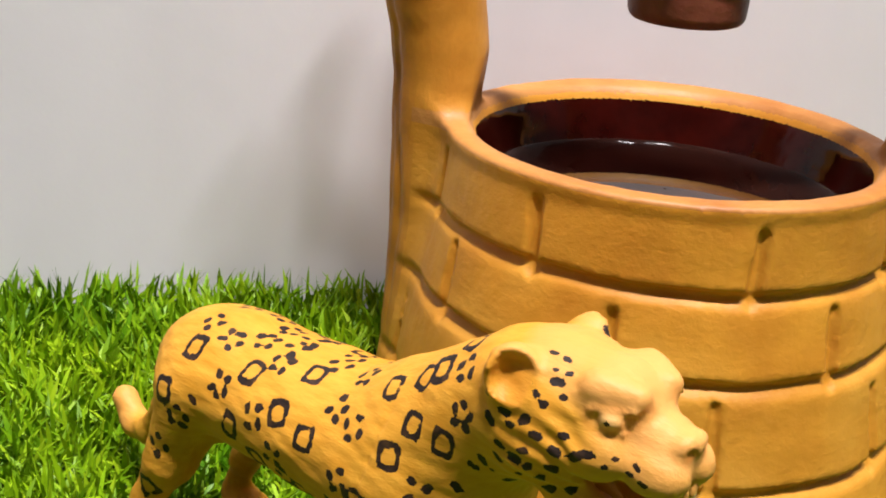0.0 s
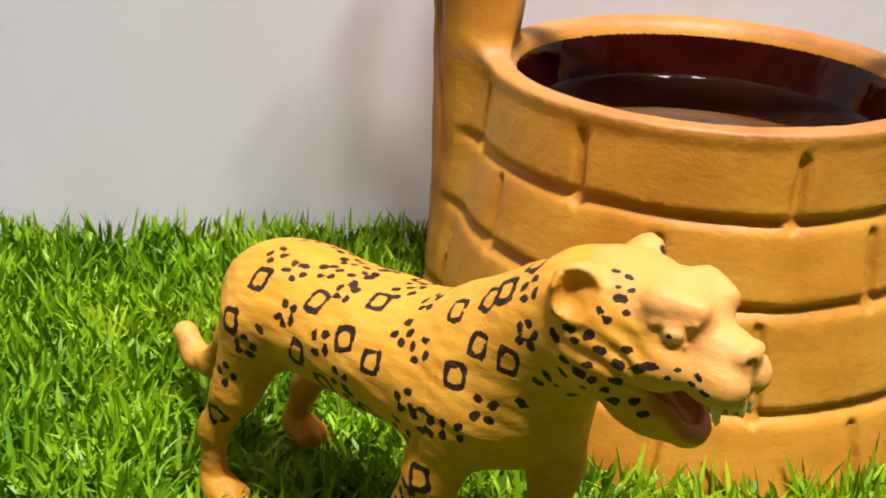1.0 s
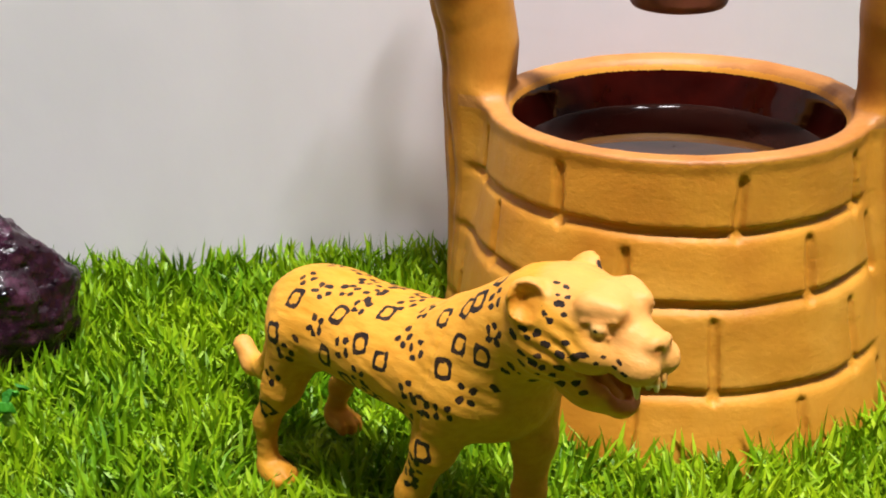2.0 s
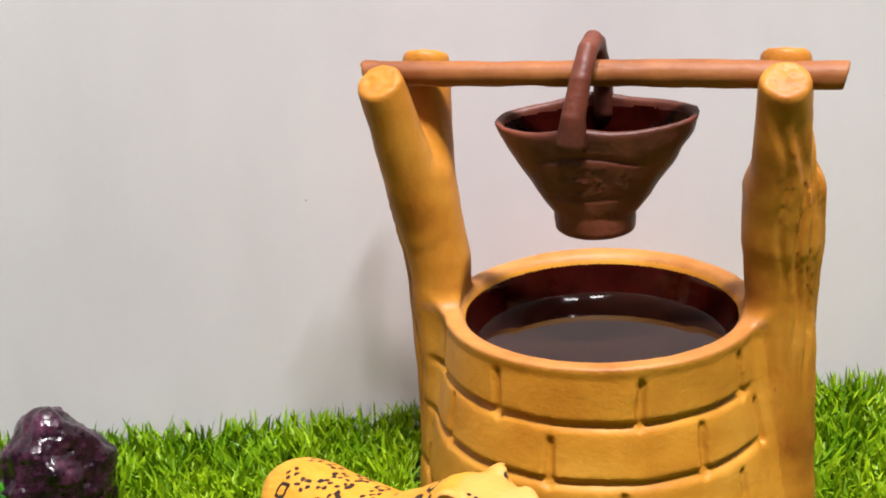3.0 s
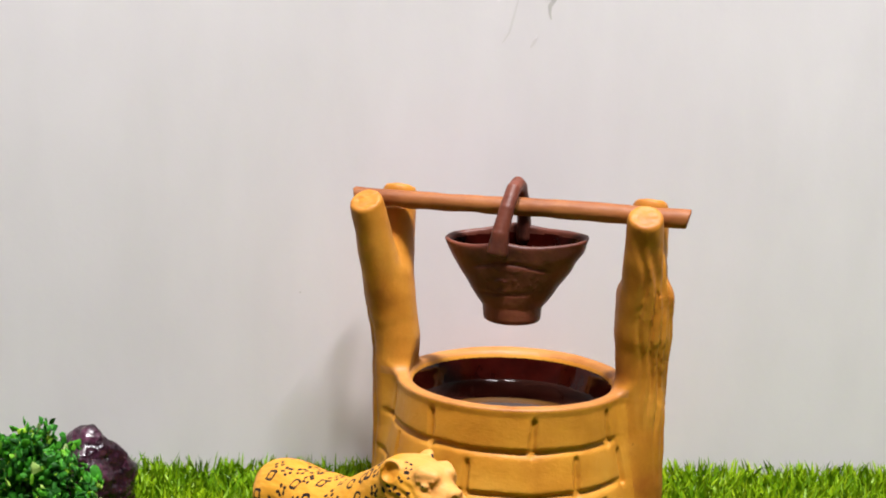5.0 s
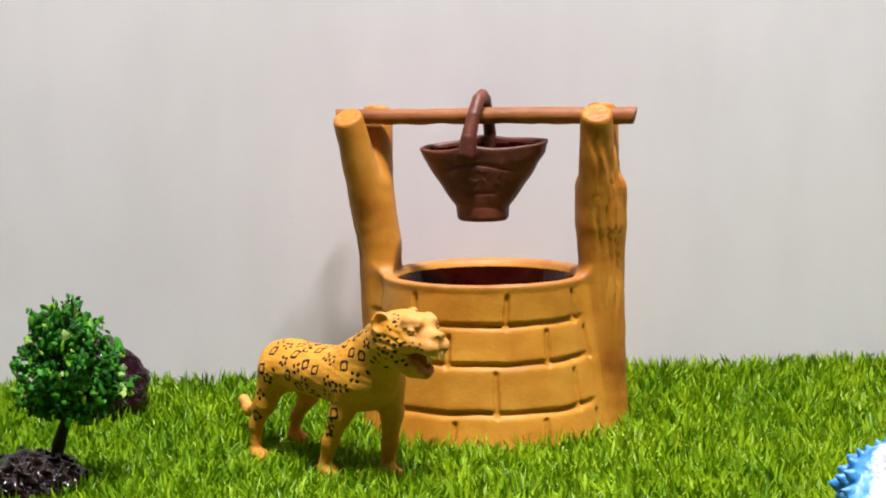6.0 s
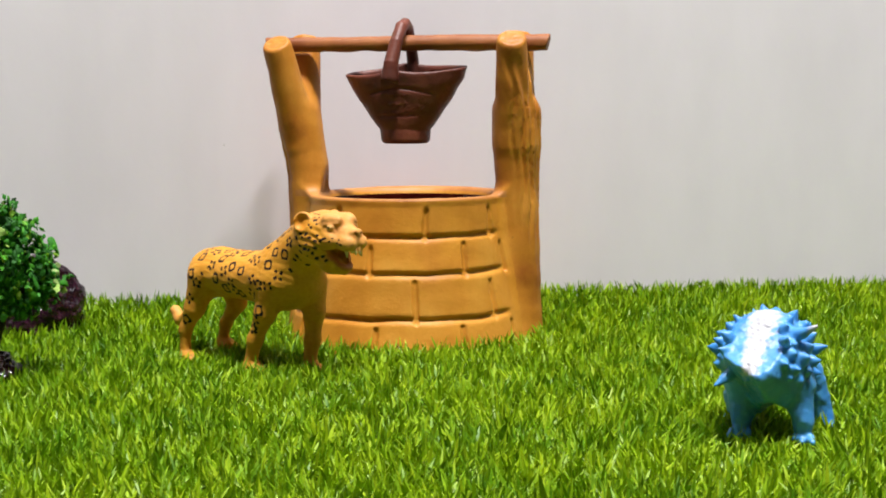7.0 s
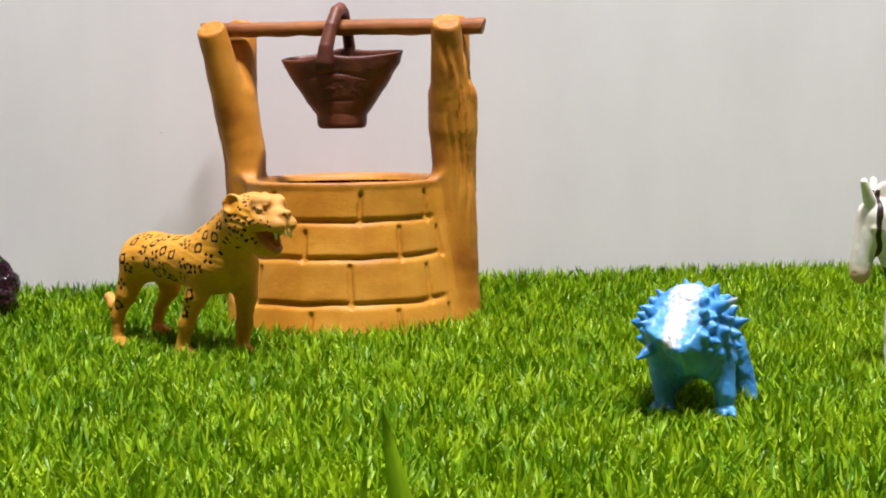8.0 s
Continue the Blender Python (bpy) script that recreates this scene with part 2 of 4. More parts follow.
def nets(f, lo, hi, h, block=20):
    """The zero surface of a distance field f(X, Y, Z), as vertices and quads. The field is worked out only near its surface."""
    axes = [np.arange(a, b + h, h) for a, b in zip(lo, hi)]
    n = [len(a) for a in axes]
    starts = [list(range(0, k, block)) for k in n]
    mids = [np.array([a[s:s + block].mean() for s in st]) for a, st in zip(axes, starts)]
    rough = f(*np.meshgrid(*mids, indexing="ij"))
    reach = 0.9 * block * h * 1.5 + 2.5
    v = np.empty(n, np.float32)
    for i, a in enumerate(starts[0]):
        for j, b in enumerate(starts[1]):
            for k, c in enumerate(starts[2]):
                part_of = (slice(a, a + block), slice(b, b + block), slice(c, c + block))
                if abs(rough[i, j, k]) > reach:
                    v[part_of] = rough[i, j, k]
                else:
                    v[part_of] = f(*np.meshgrid(*[ax[q] for ax, q in zip(axes, part_of)], indexing="ij"))
    neg = v < 0
    c = [k - 1 for k in n]
    corners = [(p, q, r) for p in (0, 1) for q in (0, 1) for r in (0, 1)]
    total = np.zeros(c, np.uint8)
    for o in corners:
        total += neg[o[0]:o[0] + c[0], o[1]:o[1] + c[1], o[2]:o[2] + c[2]]
    live = (total > 0) & (total < 8)
    ijk = np.argwhere(live)
    val = {o: v[ijk[:, 0] + o[0], ijk[:, 1] + o[1], ijk[:, 2] + o[2]].astype(float) for o in corners}
    where, count = np.zeros((len(ijk), 3)), np.zeros(len(ijk))
    for axis in range(3):
        for p in (0, 1):
            for q in (0, 1):
                o = [0, 0, 0]
                o[(axis + 1) % 3], o[(axis + 2) % 3] = p, q
                e = list(o)
                e[axis] = 1
                a, b = val[tuple(o)], val[tuple(e)]
                cross = (a < 0) != (b < 0)
                where[:, axis] += np.where(cross, a / np.where(cross, a - b, 1), 0)
                where[:, (axis + 1) % 3] += cross * p
                where[:, (axis + 2) % 3] += cross * q
                count += cross
    index = np.full(c, -1)
    index[live] = np.arange(len(ijk))
    verts = (ijk + where / count[:, None]) * h + np.array(lo)
    quads = []
    for axis in range(3):
        a1, a2 = (axis + 1) % 3, (axis + 2) % 3
        lo_s, hi_s = [slice(None)] * 3, [slice(None)] * 3
        lo_s[axis], hi_s[axis] = slice(0, -1), slice(1, None)
        a, b = neg[tuple(lo_s)], neg[tuple(hi_s)]
        at = np.argwhere(a != b)
        at = at[(at[:, a1] > 0) & (at[:, a2] > 0) & (at[:, a1] < c[a1]) & (at[:, a2] < c[a2])]
        flip = a[tuple(at.T)]
        q = []
        for d1, d2 in ((0, 0), (-1, 0), (-1, -1), (0, -1)):
            k = at.copy()
            k[:, a1] += d1
            k[:, a2] += d2
            q.append(index[tuple(k.T)])
        q = np.stack(q, 1)
        quads.append(np.where(flip[:, None], q, q[:, ::-1]))
    return verts, np.concatenate(quads)


def capsule(x, y, z, a, b, ra, rb):
    a, b = np.array(a, float), np.array(b, float)
    d = b - a
    t = np.clip(((x - a[0]) * d[0] + (y - a[1]) * d[1] + (z - a[2]) * d[2]) / (d @ d), 0, 1)
    return np.sqrt((x - a[0] - t * d[0]) ** 2 + (y - a[1] - t * d[1]) ** 2 + (z - a[2] - t * d[2]) ** 2) - (ra + (rb - ra) * t)


def ellipsoid(x, y, z, c, r):
    k0 = np.sqrt(((x - c[0]) / r[0]) ** 2 + ((y - c[1]) / r[1]) ** 2 + ((z - c[2]) / r[2]) ** 2) + 1e-9
    k1 = np.sqrt(((x - c[0]) / r[0] ** 2) ** 2 + ((y - c[1]) / r[1] ** 2) ** 2 + ((z - c[2]) / r[2] ** 2) ** 2) + 1e-9
    return k0 * (k0 - 1) / k1


def blend(a, b, k):
    h = np.clip(0.5 + 0.5 * (b - a) / k, 0, 1)
    return b + (a - b) * h - k * h * (1 - h)


def carve(a, b, k):
    """a without b, with a soft edge."""
    return -blend(-a, b, k)


def waves(x, y, z, seed, size, octaves=3):
    """A cheap smooth random field."""
    r = np.random.RandomState(seed)
    out, amp = 0, 1.0
    for o in range(octaves):
        for _ in range(4):
            k = r.normal(size=3)
            k *= 2 * math.pi / (size * np.linalg.norm(k))
            out = out + amp * np.sin(x * k[0] + y * k[1] + z * k[2] + r.uniform(0, 6.28)) / 4
        size, amp = size / 2.1, amp * 0.5
    return out


MM = 0.001


def sculpt(name, f, lo, hi, h, mat, parent=None, label="", m=None):
    """A mesh from a field in millimetres."""
    v, q = nets(f, lo, hi, h)
    v = v * MM
    ob = mesh_object(name, v.tolist(), q.tolist(), mat, parent, label)
    if m is not None:
        ob.matrix_world = m
    return ob


def paint(ob, name, values, kind="FLOAT_COLOR"):
    at = ob.data.attributes.new(name, kind, "POINT")
    if kind == "FLOAT_COLOR":
        at.data.foreach_set("color", np.c_[values, np.ones(len(values))].astype(np.float32).ravel())
    elif kind == "FLOAT_VECTOR":
        at.data.foreach_set("vector", np.asarray(values, dtype=np.float32).ravel())
    else:
        at.data.foreach_set("value", np.asarray(values, dtype=np.float32).ravel())


def lathe(bm, profile, segments=96):
    rings = []
    for r, z in profile:
        rings.append([bm.verts.new((r * math.sin(2 * math.pi * i / segments), -r * math.cos(2 * math.pi * i / segments), z)) for i in range(segments)])
    for a, b in zip(rings, rings[1:]):
        for i in range(segments):
            j = (i + 1) % segments
            bm.faces.new((a[i], a[j], b[j], b[i]))
    return rings


# ---------------------------------------------------------------- setting
def slab(name, lo, hi, mat, label):
    bm = bmesh.new()
    box(bm, lo, hi)
    ob = part(name, bm, mat, smooth=False)
    ob.matrix_world = ROOM
    return tagged(ob, label, "wall" if "wall" in name else name, kind="structure")


wall = slab("wall_back", (-1.8, 0, -0.02), (1.8, 0.12, 2.2), WALL_PAINT, "white painted plaster wall with faint smudges")
slab("wall_left", (-1.92, -3.0, -0.02), (-1.8, 0.12, 2.2), DARK_ROOM_PAINT, "plain dark side wall, unseen, added to hold back bounced light")
slab("wall_right", (1.8, -3.0, -0.02), (1.92, 0.12, 2.2), DARK_ROOM_PAINT, "plain dark side wall, unseen, added to hold back bounced light")
slab("wall_front", (-1.92, -3.12, -0.02), (1.92, -3.0, 2.2), DARK_ROOM_PAINT, "plain dark wall behind the camera, unseen, added to hold back bounced light")
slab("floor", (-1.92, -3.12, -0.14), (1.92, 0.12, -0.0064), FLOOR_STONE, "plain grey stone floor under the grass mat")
slab("ceiling", (-1.92, -3.12, 2.2), (1.92, 0.12, 2.3), CEILING_PAINT, "plain grey ceiling, unseen, toned down to hold back bounced light")


def sketch_mark(points, width, mat):
    """A thin drawn stroke on the wall, in the wall's own x and z."""
    verts, faces = [], []
    for i, (x, z, k) in enumerate(points):
        x2, z2, _ = points[min(i + 1, len(points) - 1)]
        x1, z1, _ = points[max(i - 1, 0)]
        d = Vector((x2 - x1, 0, z2 - z1)).normalized()
        nrm = Vector((-d.z, 0, d.x)) * width * k / 2
        verts += [(x - nrm.x, -0.0001, z - nrm.z), (x + nrm.x, -0.0001, z + nrm.z), (x - nrm.x, 0.0, z - nrm.z), (x + nrm.x, 0.0, z + nrm.z)]
        if i:
            b, a = 4 * i, 4 * i - 4
            faces += [(a, a + 1, b + 1, b), (a, b, b + 2, a + 2), (a + 1, a + 3, b + 3, b + 1)]
    return mesh_object("pencil_mark", verts, faces, mat, wall, "faint grey pencil stroke", smooth=False)


sketch_mark([(0.0034, 0.2495, 0.3), (0.0012, 0.2470, 1.0), (-0.0010, 0.2440, 1.0), (-0.0008, 0.2405, 0.6), (0.0000, 0.2375, 0.2)], 0.0020, PENCIL)
sketch_mark([(-0.0160, 0.2480, 0.5), (-0.0110, 0.2484, 1.0), (-0.0060, 0.2480, 0.8), (0.0010, 0.2468, 0.4)], 0.0012, FAINT_PENCIL)
sketch_mark([(-0.0160, 0.2475, 0.5), (-0.0178, 0.2400, 1.0), (-0.0199, 0.2310, 0.9), (-0.0232, 0.2258, 0.4)], 0.0012, FAINT_PENCIL)
sketch_mark([(-0.0060, 0.2295, 0.3), (-0.0078, 0.2268, 1.0), (-0.0096, 0.2240, 0.3)], 0.0018, FAINT_PENCIL)
sketch_mark([(-0.1184, 0.1021, 0.6), (-0.1176, 0.1019, 0.6)], 0.0012, PENCIL)


# the mat: a backing sheet and its blades
MAT_X, MAT_Y = (-0.62, 0.62), (-0.95, -0.003)
MAT_LOW = -0.0042


def mat_height(out):
    """Height of the backing at a distance from the wall: raised near the wall to fit the camera's view of the grass
    edge.
    """
    return MAT_LOW + 0.0130 * np.clip(1 - np.asarray(out) / 0.105, 0, 1) ** 1.25


def mat_backing():
    verts, faces = [], []
    ys = [MAT_Y[1] - 0.006 * i for i in range(20)] + [-0.16, -0.3, -0.6, MAT_Y[0]]
    xs = [MAT_X[0] + (MAT_X[1] - MAT_X[0]) * i / 24 for i in range(25)]
    for drop in (0.0, 0.0022):
        for y in ys:
            for x in xs:
                verts.append((x, y, float(mat_height(-y)) - drop))
    w, h = len(xs), len(ys)
    top = w * h
    for j in range(h - 1):
        for i in range(w - 1):
            a = j * w + i
            faces.append((a, a + w, a + w + 1, a + 1))
            faces.append((top + a, top + a + 1, top + a + w + 1, top + a + w))
    rim = [i for i in range(w)] + [j * w + w - 1 for j in range(1, h)] + [(h - 1) * w + i for i in range(w - 2, -1, -1)] + [j * w for j in range(h - 2, 0, -1)]
    for a, b in zip(rim, rim[1:] + rim[:1]):
        faces.append((a, b, top + b, top + a))
    ob = mesh_object("ground", verts, faces, MAT_BACK)
    ob.matrix_world = ROOM
    return tagged(ob, "dark green backing of an artificial grass mat", "grass mat", kind="structure")


mat_backing()


# ---------------------------------------------------------------- the clay well
WELL = tagged(new("wishing_well"), "ochre terracotta model well with carved bricks and forked log posts", "model well")


def well_radius(z):
    """Outer radius of the brick faces at a height."""
    return float(np.interp(z, (0.0, 0.008, 0.016, 0.037, 0.055, 0.074, 0.080), (0.0655, 0.0630, 0.0605, 0.0555, 0.0520, 0.0500, 0.0495)))


WELL_Y, RIM_Z, WATER_Z = 3.5, 0.0770, 0.0640
COURSES = (  # bottom, top, joints at the front in degrees to the right
    (59.6, 73.6, (-71, -29, 22.2, 63.5)),
    (41.6, 56.2, (-54, -7.9, 43.2, 72)),
    (19.6, 38.2, (-76, -34, 15.4, 57.7)),
    (-4.0, 16.2, (-49, -2.8, 38, 70)),
)
GROOVES = (58.4, 40.4, 18.4)


def joints(course):
    """All joints of a course, right round."""
    front = COURSES[course][2]
    gap = 360 + front[0] - front[-1]
    return list(front) + [front[-1] + gap * k / 4 for k in range(1, 4)]


def post_line(side, z):
    """Centre and radius of a log at a height, millimetres."""
    if side < 0:
        cx = np.interp(z, (0, 45, 85, 115, 150), (-53.0, -53.0, -54.4, -58.0, -62.5))
        r = np.interp(z, (0, 20, 60, 90, 115, 130, 142), (13.0, 12.2, 11.6, 11.4, 11.0, 10.4, 8.5))
    else:
        cx = np.interp(z, (0, 45, 85, 115, 150), (58.3, 58.0, 58.0, 58.0, 56.8))
        r = np.interp(z, (0, 20, 60, 85, 102, 120, 132, 143), (13.6, 12.2, 11.6, 11.4, 12.6, 12.7, 10.8, 7.6))
    cy = np.interp(z, (0, 90, 150), (3.5, 2.5, 0.0))
    return cx, cy, r


def soft(v, at, width):
    return 1 / (1 + np.exp(np.clip(-(v - at) / width, -30, 30)))


def log_post(side, x, y, z):
    """A log that forks at its head to carry the beam."""
    cx, cy, r = post_line(side, z)
    d = -blend(-(np.sqrt((x - cx) ** 2 + (y - cy) ** 2) - r), -(z - 128), 8)
    front = (-65.5, -12.5, 153.0) if side < 0 else (57.4, -12.5, 153.6)
    back = (-58.0, 12.5, 156.0) if side < 0 else (57.0, 12.5, 156.0)
    d = blend(d, capsule(x, y, z, (-58.0 if side < 0 else 57.6, 0.5, 104), front, 10.2 if side < 0 else 11.4, 7.7), 2.5)
    d = blend(d, capsule(x, y, z, (-57.4 if side < 0 else 57.6, 2.5, 112), back, 9.6 if side < 0 else 10.4, 7.8), 2.5)
    for p, n in ((front, (0.10 * side, -0.62, 0.78)), (back, (0, 0.35, 0.94))):
        cut = (x - p[0]) * n[0] + (y - p[1]) * n[1] + (z - p[2]) * n[2] - 3.4
        near = np.sqrt((x - p[0]) ** 2 + (y - p[1]) ** 2 + (z - p[2]) ** 2) < 13
        rr = np.sqrt(((x - p[0]) * 1.05) ** 2 + ((y - p[1]) * n[2] - (z - p[2]) * n[1]) ** 2) + 1.5 * waves(x, y, z, 61, 4, 2)
        turn = np.arctan2(y - p[1], x - p[0])
        rings = 0.45 * np.exp(-((rr - 4.6 - 0.25 * turn) / 0.5) ** 2) + 0.4 * np.exp(-((rr - 2.0) / 0.6) ** 2) * soft(turn, -1.2, 0.2) + 0.3 * waves(x, y, z, 62, 3, 2)
        d = np.where(near, -blend(-d, -(cut + rings), 1.2), d)
    seat = np.maximum(np.abs(y) - 4.9, 151.0 - z)
    d = carve(d, seat, 1.5)
    # bark furrows, cut deep on the outer half of one log and shallow on the other
    ang = np.arctan2(y - cy, (x - cx) * side)
    top, low = soft(z, 62 if side > 0 else 25, 9), soft(-z, -148, 3)
    if side > 0:
        furrows = ((-1.48, 1.3, 0.50), (-1.16, 2.1, 0.52), (-0.84, 2.4, 0.52), (-0.52, 2.3, 0.54), (-0.20, 1.9, 0.54), (0.15, 1.6, 0.55), (0.5, 1.6, 0.6), (0.95, 1.4, 0.6))
    else:
        furrows = ((0.15, 1.0, 0.6), (-0.35, 1.2, 0.5), (-0.75, 1.1, 0.6), (0.7, 1.0, 0.7), (1.2, 0.8, 0.6))
    for i, (a, deep, half) in enumerate(furrows):
        line = a + 0.10 * np.sin(z / 19.0 + 1.3 * i) + 0.07 * np.sin(z / 6.3 + i) - 0.004 * (z - 100) * (1 if side > 0 else 0.3)
        u = (ang - line) * r / (2.3 * half)
        broken = 0.74 + 0.26 * np.sin(z / (17.0 + 2 * i) + 2.1 * i)
        d = d + deep * top * low * broken * np.clip(1.25 - np.abs(u), 0, 1)
    return d


def well_field(x, y, z):
    y_room = y
    y = y - WELL_Y
    rho = np.sqrt(x * x + y * y) + 1e-6
    outer = np.interp(z, (-6, 8, 16, 37, 55, 73, 78), (66.5, 63.2, 61.4, 57.2, 53.6, 51.8, 52.4))
    d = (rho - outer) * 0.97
    d = -blend(-d, -(z - 77.1 - 0.022 * np.maximum(y, 0) * np.clip((rho - 45.5) / 5, 0, 1)), 1.5)
    ang = np.degrees(np.arctan2(x, -y))
    left, right = log_post(-1, x, y_room, z), log_post(1, x, y_room, z)
    # the carved courses
    wob = 0.25 * np.sin(np.radians(ang) * 5 + z * 0.05) + 0.20 * np.sin(np.radians(ang) * 13)
    g = 0
    for i, zg in enumerate(GROOVES):
        u = z - zg - wob * (0.6 + 0.3 * i)
        prof = soft(-u, -1.1, 0.18) * soft(u, -1.2, 0.5)
        g = np.maximum(g, prof * (2.1 + 0.35 * np.sin(np.radians(ang) * 7 + i)))
    fade = 1 - np.maximum(soft(ang, 68, 1.6) * soft(-ang, -112, 4), soft(-ang, 99, 2) * soft(ang, -125, 4))
    d = d + g * fade
    for i, (z0, z1, _) in enumerate(COURSES):
        for k, a in enumerate(joints(i)):
            ar = math.radians(a)
            top = z1 - 0.9 + 0.9 * math.sin(3.1 * k + i)
            def at(h, out):
                rr = float(np.interp(h, (-6, 8, 16, 37, 55, 73, 78), (66.5, 63.2, 61.4, 57.2, 53.6, 51.8, 52.4))) + out
                b = ar + math.radians(1.0 * math.sin(2.3 * k + i))
                return (rr * math.sin(ar if h > z0 + 3 else b), -rr * math.cos(ar if h > z0 + 3 else b), h)
            box_near = (np.abs(x - at(z1, 0)[0]) < 7) & (np.abs(y - at(z1, 0)[1]) < 9) & (z < z1 + 4) & (z > z0 - 4)
            if not box_near.any():
                continue
            q = np.where(box_near)
            c = capsule(x[q], y[q], z[q], at(top - 1.4, -0.1), at(z0 - 2.2, -0.3), 1.35, 1.6)
            d[q] = carve(d[q], c, 0.35)
    d = blend(d, left, 7.0)
    d = blend(d, right, 7.0)
    # the shaft, with its rounded lip; the logs flow down into it
    bore = np.interp(z, (0, 33, 45, 60, 66, 70, 73, 75.5, 77, 80, 90, 104), (20, 26, 35, 40.5, 42.6, 43.8, 44.6, 45.6, 46.6, 46.2, 44.0, 38.0))
    shaft = np.maximum(rho - bore, np.maximum(33 - z, z - 104))
    d = carve(d, shaft, 1.4)
    # pits and nicks of the hand-made clay
    for px, py, pz, r in ((54.6, -26.5, 60.5, 1.3), (13.2, -53.6, 50.0, 0.6), (-54.0, -9.5, 108.0, 0.7), (-41, -34.5, 66, 0.5), (47.5, -8.5, 93.0, 0.5)):
        d = carve(d, np.sqrt((x - px) ** 2 + (y - py) ** 2 + (z - pz) ** 2) - r, 0.3)
    d = d + 0.16 * waves(x, y, z * 0.8, 5, 13, 3)
    return np.maximum(d, -5.5 - z)


def split_mesh(verts, faces, normals, pick, name, mat, parent, label="", back=0.0):
    """The faces picked, as an object of their own that keeps the whole's normals. back: thickness in metres, towards the axis."""
    f = faces[pick]
    used, flat = np.unique(f, return_inverse=True)
    f = flat.reshape(f.shape)
    v, n = verts[used], normals[used]
    fs = f.tolist()
    vs = v.tolist()
    ns = n.tolist()
    if back:
        m = len(vs)
        axis = v * np.array([1, 1, 0])
        inner = v - axis / np.linalg.norm(axis, axis=1)[:, None] * back
        vs += inner.tolist()
        ns += (-n).tolist()
        edges = {}
        for q in fs:
            for a, b in zip(q, q[1:] + q[:1]):
                if (b, a) in edges:
                    del edges[(b, a)]
                else:
                    edges[(a, b)] = 1
        fs = fs + [[m + i for i in reversed(q)] for q in fs] + [[b, a, m + a, m + b] for a, b in edges]
    ob = mesh_object(name, vs, fs, mat, parent, label)
    ob.data.normals_split_custom_set_from_vertices(ns)
    return ob


def islands(faces, pick):
    """The connected pieces among the picked faces, but for crumbs."""
    f = faces[pick]
    label = np.arange(faces.max() + 1)
    while len(f):
        low = label[f].min(1)
        old = label[f].copy()
        for k in range(4):
            np.minimum.at(label, f[:, k], low)
        label[f] = label[label[f]]
        if (label[f] == old).all():
            break
    of = label[f[:, 0]] if len(f) else np.array([], int)
    where = np.flatnonzero(pick)
    for k in np.unique(of):
        if (of == k).sum() > 160:
            one = np.zeros(len(faces), bool)
            one[where[of == k]] = True
            yield one


def build_well():
    v, q = nets(well_field, (-78, -66, -7), (74, 72, 168), 0.85)
    tri = v[q]
    fn = np.cross(tri[:, 2] - tri[:, 0], tri[:, 3] - tri[:, 1])
    vn = np.zeros_like(v)
    for k in range(4):
        np.add.at(vn, q[:, k], fn)
    vn /= np.linalg.norm(vn, axis=1)[:, None] + 1e-9
    c = tri.mean(1)
    rho, ang = np.hypot(c[:, 0], c[:, 1] - WELL_Y), np.degrees(np.arctan2(c[:, 0], -(c[:, 1] - WELL_Y)))
    v = v * MM
    free = np.ones(len(q), bool)

    def take(pick, *args, **kw):
        pick = pick & free
        if pick.sum() > 4:
            split_mesh(v, q, vn, pick, *args, **kw)
        free[pick] = False

    take((c[:, 2] > 79.5) & (c[:, 0] < -38) | (np.abs(ang + 90) < 11) & ((rho > 47) & (c[:, 2] < 75.6) | (rho > 53.9)), "post", TERRACOTTA_POST, WELL, "smooth forked log post")
    take((c[:, 2] > 79.5) & (c[:, 0] > 38) | (np.abs(ang - 90) < 13) & ((rho > 47) & (c[:, 2] < 75.6) | (rho > 53.9)), "post", TERRACOTTA_POST, WELL, "forked log post with deep bark furrows")
    lining = (rho < 46.0) & (c[:, 2] < 74.2) & (c[:, 2] > 20)
    take(lining, "lining", GLAZE, WELL, "glossy dark brown wet lining")
    take(c[:, 2] > 75.6, "rim", RIM_CLAY, WELL, "smooth pinkish brown clay rim")
    limits = (75.5, 58.4, 40.4, 18.4, -6.0)
    for i in range(4):
        a = joints(i)
        for k in range(len(a)):
            lo, hi = a[k], (a[k + 1] if k + 1 < len(a) else a[0] + 360)
            turn = (ang - lo) % 360
            face = (turn < hi - lo) & (c[:, 2] < limits[i]) & (c[:, 2] > max(limits[i + 1], -4.8)) & (rho > 49.5)
            off_post = (np.abs(ang - 90) > 13) & (np.abs(ang + 90) > 11)
            for piece in islands(q, face & off_post & free):
                take(piece, "brick", TERRACOTTA, WELL)
    pieces = sorted(islands(q, free), key=lambda one: -one.sum())
    for one in pieces[1:]:
        take(one, "brick", TERRACOTTA, WELL)
    take(free.copy(), "body", TERRACOTTA, WELL)


build_well()


def well_water():
    bm = bmesh.new()
    rings = lathe(bm, [(0.0428, WATER_Z + 0.0006), (0.0414, WATER_Z), (0.030, WATER_Z), (0.015, WATER_Z), (0.0004, WATER_Z)], 96)
    ob = part("water", bm, WATER)
    ob.location = (0, WELL_Y * MM, 0)
    return tagged(ob, "still dark water filling the well", "water")


well_water()


